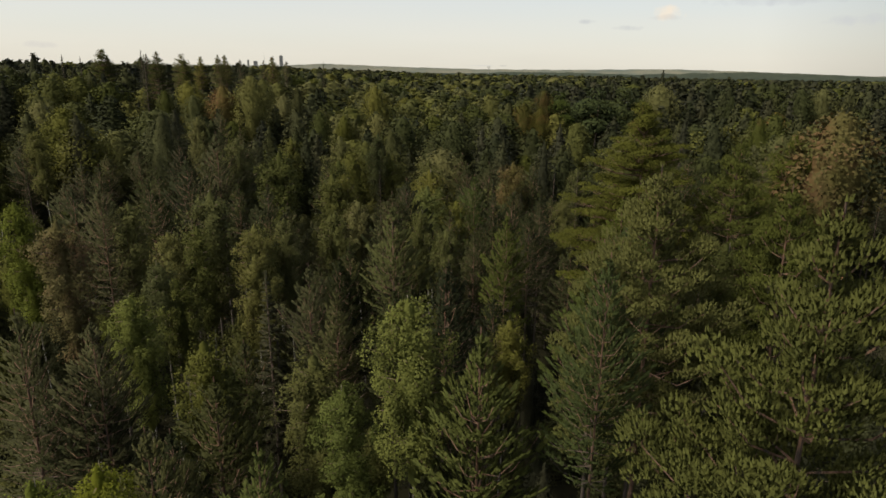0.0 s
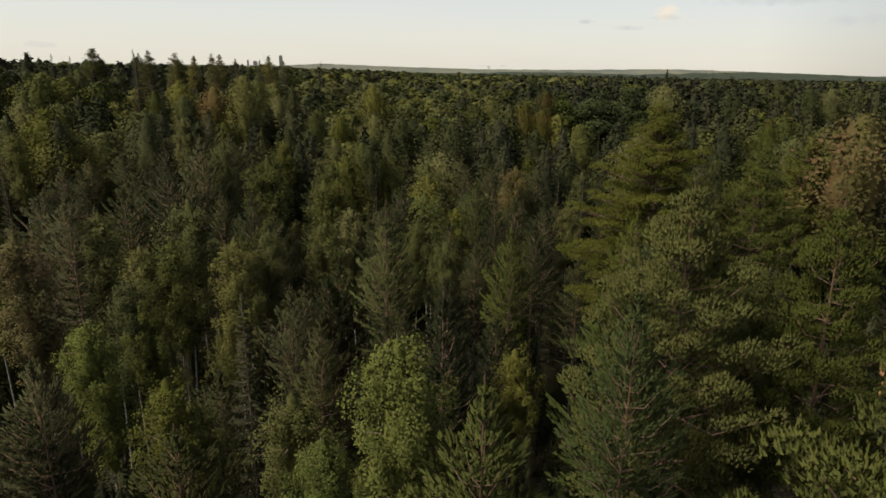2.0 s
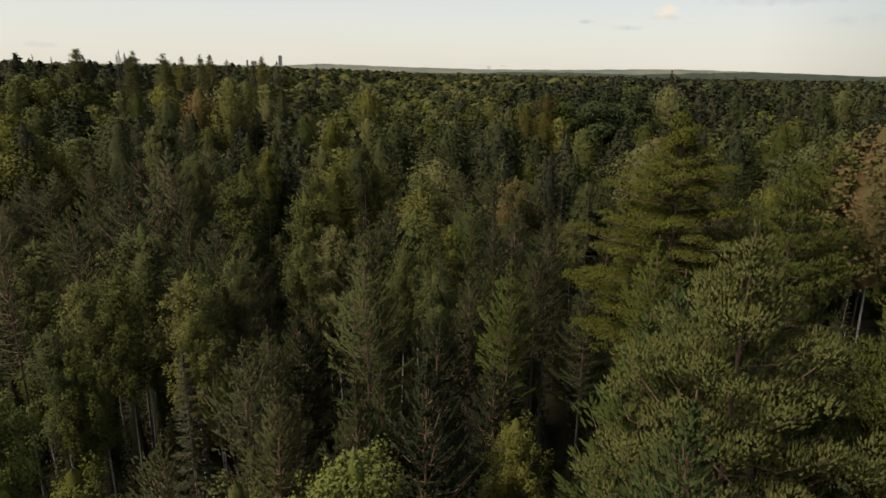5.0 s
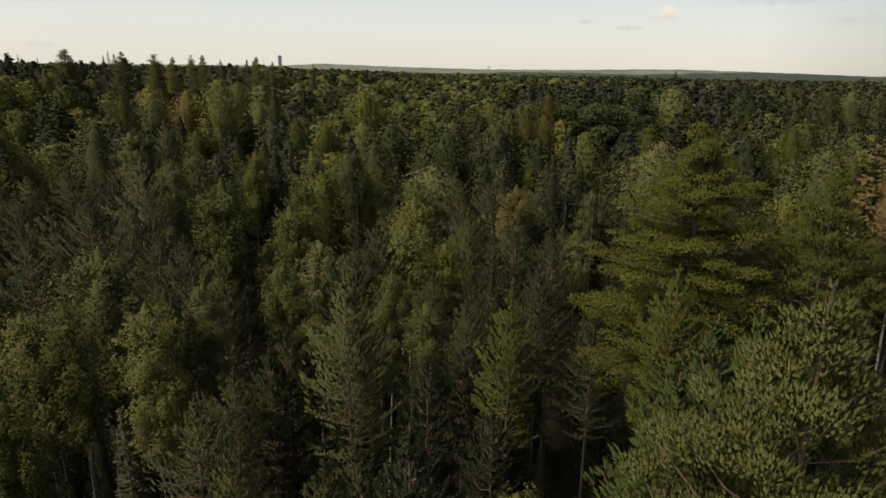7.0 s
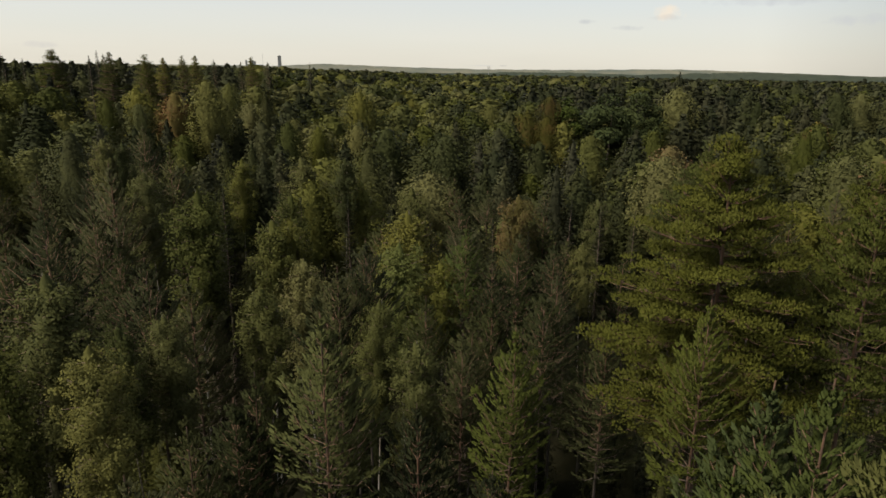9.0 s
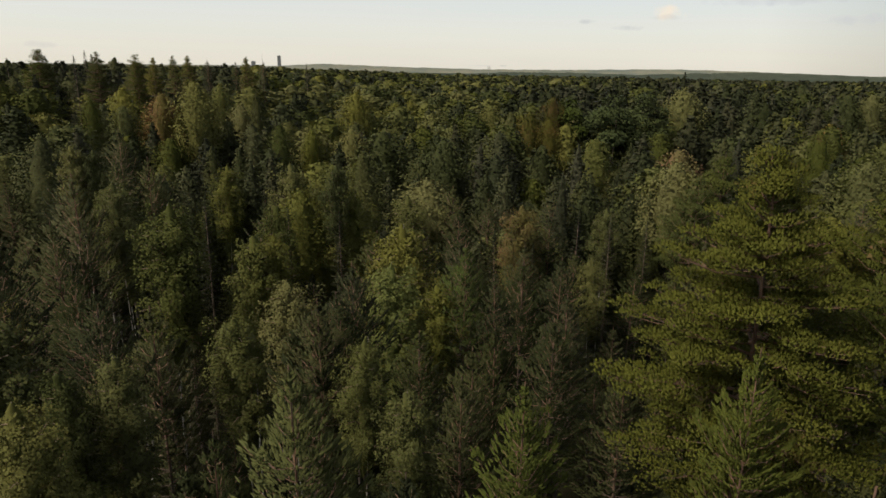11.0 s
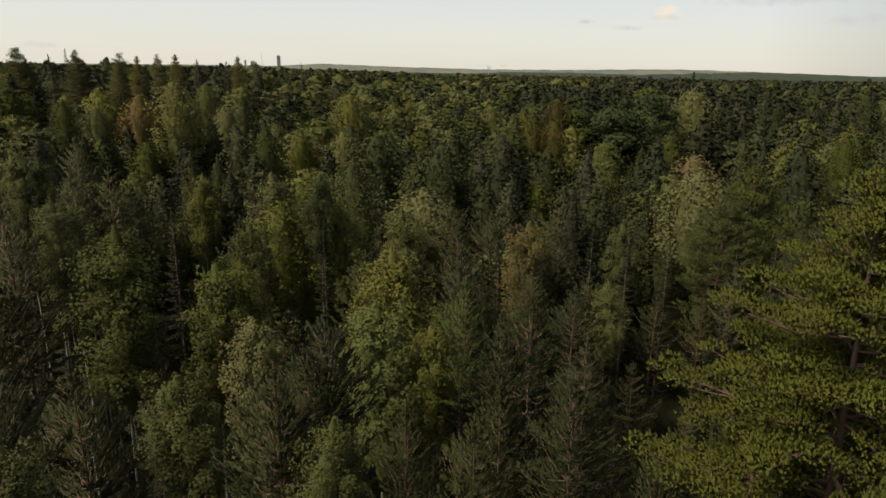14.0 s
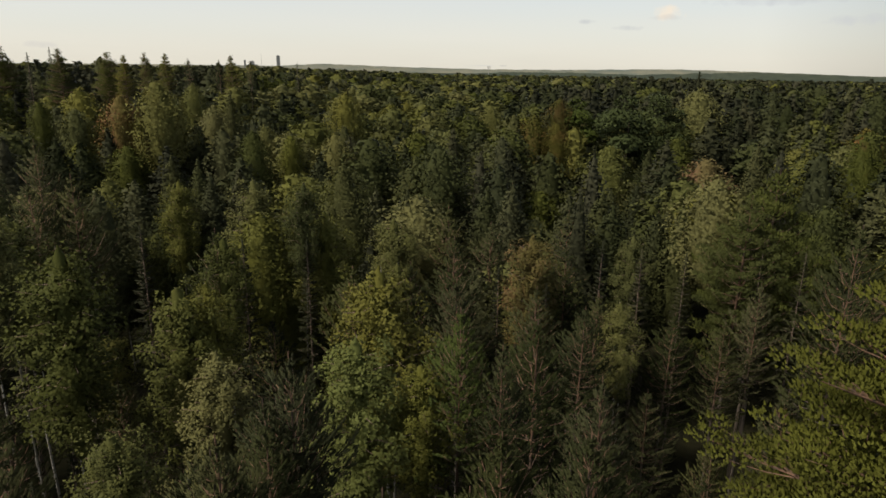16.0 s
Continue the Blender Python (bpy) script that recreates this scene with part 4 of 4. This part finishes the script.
tree("pine", -7.6, 126.0, 20.1, 4.8)
tree("turned", 64.5, 126.2, 22.3, 5.5)
tree("birch", -34.7, 127.1, 27.3, 3.4)
tree("turned", 18.8, 128.0, 22.5, 3.6)
tree("spruce", -73.0, 133.5, 30.8, 2.3)
tree("old", -58.1, 133.8, 31.8, 5.0)
tree("spruce", -78.2, 136.2, 31.2, 2.7)
tree("birch", 38.9, 136.9, 19.6, 5.5)
tree("turned", 16.0, 140.0, 22.8, 6.0)
tree("birch", -14.1, 140.9, 25.8, 5.2)
tree("turned", 20.5, 141.0, 25.4, 4.2)
tree("old", -48.7, 142.9, 31.6, 3.2)
tree("old", -53.2, 144.0, 31.2, 3.4)
tree("old", -74.8, 144.1, 32.2, 8.2)
tree("pine", -73.3, 144.9, 31.4, 2.8)
tree("spruce", -66.8, 146.2, 32.5, 2.6)
tree("old", -57.3, 146.4, 30.4, 4.0)
tree("pine", -66.7, 148.5, 32.1, 2.4)
tree("pine", 75.0, 150.0, 25.3, 6.0)
tree("pine", 92.0, 152.0, 25.0, 6.0)
tree("birch", 88.0, 156.0, 26.3, 6.2)
tree("birch", 84.0, 156.0, 26.2, 6.2)
tree("old", -61.8, 156.3, 31.7, 7.5)
tree("old", -54.9, 164.5, 31.9, 3.9)
tree("birch", 55.0, 165.0, 26.6, 9.0)
tree("pine", 6.3, 170.8, 20.4, 4.8)
tree("oak", 24.5, 143.0, 26.4, 10.5)
tree("oak", 31.5, 140.0, 27.6, 13.0)
tree("oak", 39.0, 147.0, 27.2, 11.5)
tree("pine", -54.1, 175.4, 31.5, 2.4)
tree("birch", 11.6, 179.6, 21.8, 6.0)
tree("spruce", 58.9, 179.6, 29.8, 6.5)
tree("pine", -49.9, 182.0, 31.3, 2.4)
tree("old", -48.7, 187.6, 32.0, 4.9)
tree("pine", -47.8, 198.2, 31.4, 2.6)
tree("birch", -12.6, 200.4, 20.9, 6.0)
tree("spruce", -40.7, 220.4, 31.1, 3.2)
tree("birch", -8.9, 223.3, 20.5, 6.0)


# ---------------------------------------------------------------- the trees between them
def canopy(x, y):
    """Height of the tops of the closed forest."""
    return 20.0 + ground(x, y) * 0.95 + 1.2 * noise.noise(Vector((x * 0.03, y * 0.03, 5.0)))


def apart(x, y, gap, share=0.45):
    return all((x - a) ** 2 + (y - b) ** 2 > (gap + share * r) ** 2 for a, b, r in TREES)


GLADES = ((31.0, 121.0, 17.0),)     # lower woods before the broad-leaved trees
HOLLOWS = ((-7.5, 29.0, 4.0), (-11.0, 53.0, 4.5))     # where only low growth stands between the trees


def fill_near():
    """Lower trees under and between those, up to the edge of the far woods."""
    rng = random.Random(41)
    y = 3.0
    while y < 74:
        step = 3.3
        half = 12 + 0.74 * max(0.0, y - (2 if y < 34 else 16))
        x = -half
        while x < half:
            px, py = x + rng.uniform(-1.4, 1.4), y + rng.uniform(-1.4, 1.4)
            x += step
            if abs(px - 0.7) < 1.5 and py < 6 or not apart(px, py, 0.8, 0.2):
                continue
            k = rng.random()
            kind = "birch" if k < 0.16 and px < 8 else "pine" if k < 0.56 else "spruce"
            near = max(0.0, min(1.0, (72 - py) / 8))
            drop = (rng.uniform(9.5, 15.0) if py > 22 else rng.uniform(9.0, 13.5)) * near + rng.uniform(-0.5, 4.0) * (1 - near)
            if any((px - a) ** 2 + (py - b) ** 2 < r * r for a, b, r in HOLLOWS):
                drop += 3.5
                kind = "spruce"
            top = canopy(px, py) - drop
            width = rng.uniform(2.8, 4.0) if kind == "pine" else rng.uniform(2.2, 3.2) if kind == "spruce" else rng.uniform(2.4, 3.6)
            tree(kind, px, py, top, width, detail=2 if py < 58 else 1)
        y += step


fill_near()


# ---------------------------------------------------------------- far woods
def far_woods():
    """The forest from there to the horizon, with unseen shading trees behind and on the flanks, joined kind by kind."""
    rng = random.Random(77)
    heaps = dict(birch=[], pine=[], spruce=[], old=[])
    for y0, y1, step, detail in ((74, 94, 5.2, 2), (94, 135, 5.6, 3), (135, 200, 6.2, 4), (200, 320, 7.0, 5), (320, 560, 9.0, 6), (560, 1150, 15.0, 6)):
        y = y0
        while y < y1:
            half = 14 + 0.76 * (y - 2)
            x = -half
            while x < half:
                px, py = x + rng.uniform(-0.45, 0.45) * step, y + rng.uniform(-0.45, 0.45) * step
                x += step
                if y < 200 and not apart(px, py, 1.1):
                    continue
                k = rng.random() + max(0.0, min(0.34, 1.1 * px / py - 0.04)) + (0.28 if px < -0.28 * py and py > 125 else 0.0) + 0.35 * noise.noise(Vector((px * 0.012, py * 0.012, 9.0)))
                kind = "birch" if k < 0.46 else "pine" if k < 0.80 else "old" if k < 0.96 else "spruce"
                top = canopy(px, py) + (rng.uniform(-2.6, 1.0) if rng.random() < 0.55 else rng.uniform(-9.5, -4.0)) + (1.2 if kind in ("old", "spruce") else 0)
                if any((px - a) ** 2 + (py - b) ** 2 < r * r for a, b, r in GLADES):
                    top -= 5.5
                elif rng.random() < 0.03:
                    top += rng.uniform(1, 3)
                width = (rng.uniform(4.8, 7.6) if kind != "old" else rng.uniform(6, 8.5)) * (1.0 if step < 5.5 else 1.15 if step < 7 else 1.7 if step < 10 else 2.4)
                heaps[kind].append((px, py, top, width, rng.randrange(VARIANTS[kind]), detail, rng.uniform(0, 6.283), rng.random()))
            y += step
    # the forest goes on behind and on both flanks: unseen trees, added for shade
    for row in range(16):
        for column in range(24):
            px, py = (column - 11.5) * 5.5 + rng.uniform(-2, 2), row * 5.5 - 40 + rng.uniform(-2, 2)
            if py > 1 and abs(px) < 15 + 0.76 * max(0.0, py - 2) or abs(px) < 6 and py > -6:
                continue
            kind = "birch" if rng.random() < 0.35 else "pine"
            heaps[kind].append((px, py, canopy(px, py) + rng.uniform(-3.0, 1.0), rng.uniform(4.4, 6.5), rng.randrange(VARIANTS[kind]), 4, rng.uniform(0, 6.283), rng.random()))
    names = dict(birch=("far_birch_wood", far_birch), pine=("far_pine_wood", far_pine), old=("far_tall_pine_wood", far_pine), spruce=("far_spruce_wood", far_spruce))
    for kind, rows in heaps.items():
        vs, fs, ts, ns, base = [], [], [], [], 0
        shapes = {}
        for x, y, top, width, variant, detail, turn, tint in rows:
            key = (variant, detail)
            if key not in shapes:
                h, w, stem, boughs, crown = KINDS[kind][0](100 * list(KINDS).index(kind) + variant + 7, detail)
                shapes[key] = (h, w, crown[0], crown[1], crown[2])
            h, w, v, f, nr = shapes[key]
            g = ground(x, y)
            c, s = math.cos(turn), math.sin(turn)
            k = width / w
            q = np.empty_like(v)
            q[:, 0] = x + k * (c * v[:, 0] - s * v[:, 1])
            q[:, 1] = y + k * (s * v[:, 0] + c * v[:, 1])
            tall = 0.25 * (top - g) / h + 0.70 * min(k, 1.25)
            q[:, 2] = top + (v[:, 2] - h) * tall
            ns.append(np.stack([c * nr[:, 0] - s * nr[:, 1], s * nr[:, 0] + c * nr[:, 1], nr[:, 2]], 1))
            vs.append(q); fs.append(f[:, :3] + base); ts.append(np.full(len(v), tint))
            base += len(v)
        name, material = names[kind]
        me = mesh_from(name, np.concatenate(vs), np.concatenate(fs), material, tint=np.concatenate(ts), normals=np.concatenate(ns))
        tagged(new(name, me), "dense far forest of mixed green crowns reaching the horizon", "forest", kind="stuff")


far_woods()


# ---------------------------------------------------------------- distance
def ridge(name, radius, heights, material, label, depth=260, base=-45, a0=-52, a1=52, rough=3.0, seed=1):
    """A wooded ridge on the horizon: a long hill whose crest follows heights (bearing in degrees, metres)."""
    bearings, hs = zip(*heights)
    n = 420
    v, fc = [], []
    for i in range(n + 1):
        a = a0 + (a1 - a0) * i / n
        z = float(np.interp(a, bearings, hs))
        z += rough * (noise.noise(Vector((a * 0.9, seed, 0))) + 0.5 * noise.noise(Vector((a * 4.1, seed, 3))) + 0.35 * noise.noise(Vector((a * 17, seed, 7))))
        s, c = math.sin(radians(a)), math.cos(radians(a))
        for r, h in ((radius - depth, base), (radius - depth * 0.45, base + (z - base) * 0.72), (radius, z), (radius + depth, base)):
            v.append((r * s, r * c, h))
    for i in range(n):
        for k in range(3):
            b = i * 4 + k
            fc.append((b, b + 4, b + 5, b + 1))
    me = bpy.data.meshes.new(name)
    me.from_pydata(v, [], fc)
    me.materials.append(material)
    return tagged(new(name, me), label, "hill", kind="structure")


# haze is put into the pale colour and a weak glow of the far hills
mat_ridge_far = surface_material("distant_ridge_haze", (0.075, 0.088, 0.078), (0.150, 0.138, 0.098), 0.008, emission=0.22, bump=0)
# emission on the nearer ridge stands in for the haze before it
mat_ridge_near = surface_material("wooded_ridge_haze", (0.026, 0.034, 0.026), (0.046, 0.053, 0.036), 0.03, emission=0.06, bump=0)
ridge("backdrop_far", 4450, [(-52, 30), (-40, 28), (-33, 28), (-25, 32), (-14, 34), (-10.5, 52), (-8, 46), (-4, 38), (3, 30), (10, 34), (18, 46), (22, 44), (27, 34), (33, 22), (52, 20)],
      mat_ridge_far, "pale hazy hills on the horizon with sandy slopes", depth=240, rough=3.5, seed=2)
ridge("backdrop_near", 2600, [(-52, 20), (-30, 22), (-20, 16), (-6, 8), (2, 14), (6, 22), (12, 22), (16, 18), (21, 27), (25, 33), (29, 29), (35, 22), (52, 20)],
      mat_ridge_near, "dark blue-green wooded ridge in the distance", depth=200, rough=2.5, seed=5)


# ---------------------------------------------------------------- far things on the horizon
def part(name, bm, material, parent, label=""):
    """Links a bmesh as one mesh object under a thing."""
    me = bpy.data.meshes.new(name)
    bm.to_mesh(me)
    bm.free()
    me.materials.append(material)
    ob = new(name, me)
    ob.parent = parent
    if label:
        tagged(ob, label)
    return ob


def box(bm, x0, x1, y0, y1, z0, z1, bevel=0.0):
    """A box added to a bmesh, its edges bevelled."""
    got = bmesh.ops.create_cube(bm, size=1.0)["verts"]
    for v in got:
        v.co = Vector(((x0 + x1) / 2 + v.co.x * (x1 - x0), (y0 + y1) / 2 + v.co.y * (y1 - y0), (z0 + z1) / 2 + v.co.z * (z1 - z0)))
    if bevel:
        edges = {e for v in got for e in v.link_edges}
        bmesh.ops.bevel(bm, geom=list(edges), offset=bevel, segments=2, affect='EDGES', clamp_overlap=True)
    return bm


mat_wall = surface_material("hazy_concrete", (0.30, 0.29, 0.27), (0.36, 0.35, 0.32), 0.3, bump=0)
mat_glass = surface_material("far_window_rows", (0.16, 0.17, 0.18), (0.22, 0.23, 0.24), 0.5, rough=0.3, bump=0)
mat_steel = surface_material("grey_steel", (0.22, 0.22, 0.22), (0.30, 0.29, 0.28), 0.8, rough=0.6, bump=0)


def tower_block(x, y, top, wide, deep, label, storeys):
    """A slab of flats: wall, bands of windows storey by storey, parapet and lift house."""
    ob = new("apartment_building")
    base = ground(x, y) - 0.2
    ob.matrix_basis = pose(x, y, base, 0, 0, 14)
    h = top - base - 2.5
    part("wall", box(bmesh.new(), -wide / 2, wide / 2, -deep / 2, deep / 2, 0, h, 0.15), mat_wall, ob)
    step = h / storeys
    for i in range(storeys):
        part("window_band", box(bmesh.new(), -wide * 0.40, wide * 0.40, -deep / 2 - 0.08, -deep / 2 + 0.2, step * (i + 0.35), step * (i + 0.8)), mat_glass, ob)
    part("parapet", box(bmesh.new(), -wide / 2 - 0.2, wide / 2 + 0.2, -deep / 2 - 0.2, deep / 2 + 0.2, h + 0.004, h + 0.9, 0.1), mat_wall, ob)
    part("lift_house", box(bmesh.new(), -wide * 0.25, wide * 0.25, -deep * 0.25, deep * 0.25, h + 0.9, h + 2.5, 0.1), mat_wall, ob)
    return tagged(ob, label, "building", "far buildings on the horizon")


tower_block(-540.0, 2165.0, 64.5, 11.5, 14.0, "tall pale tower block rising over the far forest", 18)
tower_block(-640.0, 2137.0, 49.0, 5.5, 12.0, "narrow grey block of flats behind the far forest", 13)
tower_block(-618.0, 2143.0, 46.0, 13.0, 13.0, "low wide grey block of flats behind the far forest", 12)


def mast(x, y, top, radius, arms, label):
    """A thin lattice mast: shaft, cross arms and stays' collar."""
    ob = new("radio_mast")
    base = ground(x, y) - 0.2
    ob.matrix_basis = pose(x, y, base)
    h = top - base
    v, f = tubes([(np.array([[0, 0, 0], [0, 0, h * 0.5], [0, 0, h]]), (radius, radius * 0.8, radius * 0.35))], 6)
    me = mesh_from("shaft", v, f, mat_steel)
    new("shaft", me).parent = ob
    for k in range(arms):
        z = h * (0.96 - 0.08 * k)
        part("cross_arm", box(bmesh.new(), -radius * 5, radius * 5, -radius * 0.6, radius * 0.6, z, z + radius * 1.2), mat_steel, ob)
    return tagged(ob, label, "mast")


mast(-590.6, 2151.0, 72.5, 0.55, 0, "thin steel radio mast beside the far tower blocks")
mast(99.6, 1529.0, 36.5, 0.8, 2, "grey steel mast with cross arms over the far trees")


# ---------------------------------------------------------------- cones at the top of the near spruce
def hang_cones(thing, top, count=46):
    """Brown cones hanging from the outer ends of the upper boughs."""
    rng = random.Random(5)
    z = np.linspace(0, 1, 7)
    prof = (0.006, 0.020, 0.026, 0.027, 0.024, 0.016, 0.004)
    v, f = tubes([(np.stack([0 * z, 0 * z, -0.14 * z], 1), prof)], 7)
    me = mesh_from("cone", v, f, mat_cone, smooth=True)
    for i in range(count):
        d = rng.uniform(0.5, 2.6)
        a = rng.uniform(0, 6.283)
        r = 0.10 + 0.22 * d * rng.uniform(0.75, 1.05)
        ob = new("cone", me)
        ob.parent = thing
        ob.matrix_basis = pose(r * math.cos(a), r * math.sin(a), top - d, rng.uniform(-12, 12), rng.uniform(-12, 12), 0)


hang_cones(cone_spruce, 25.6 - (ground(9.6, 17.5) - 0.05))
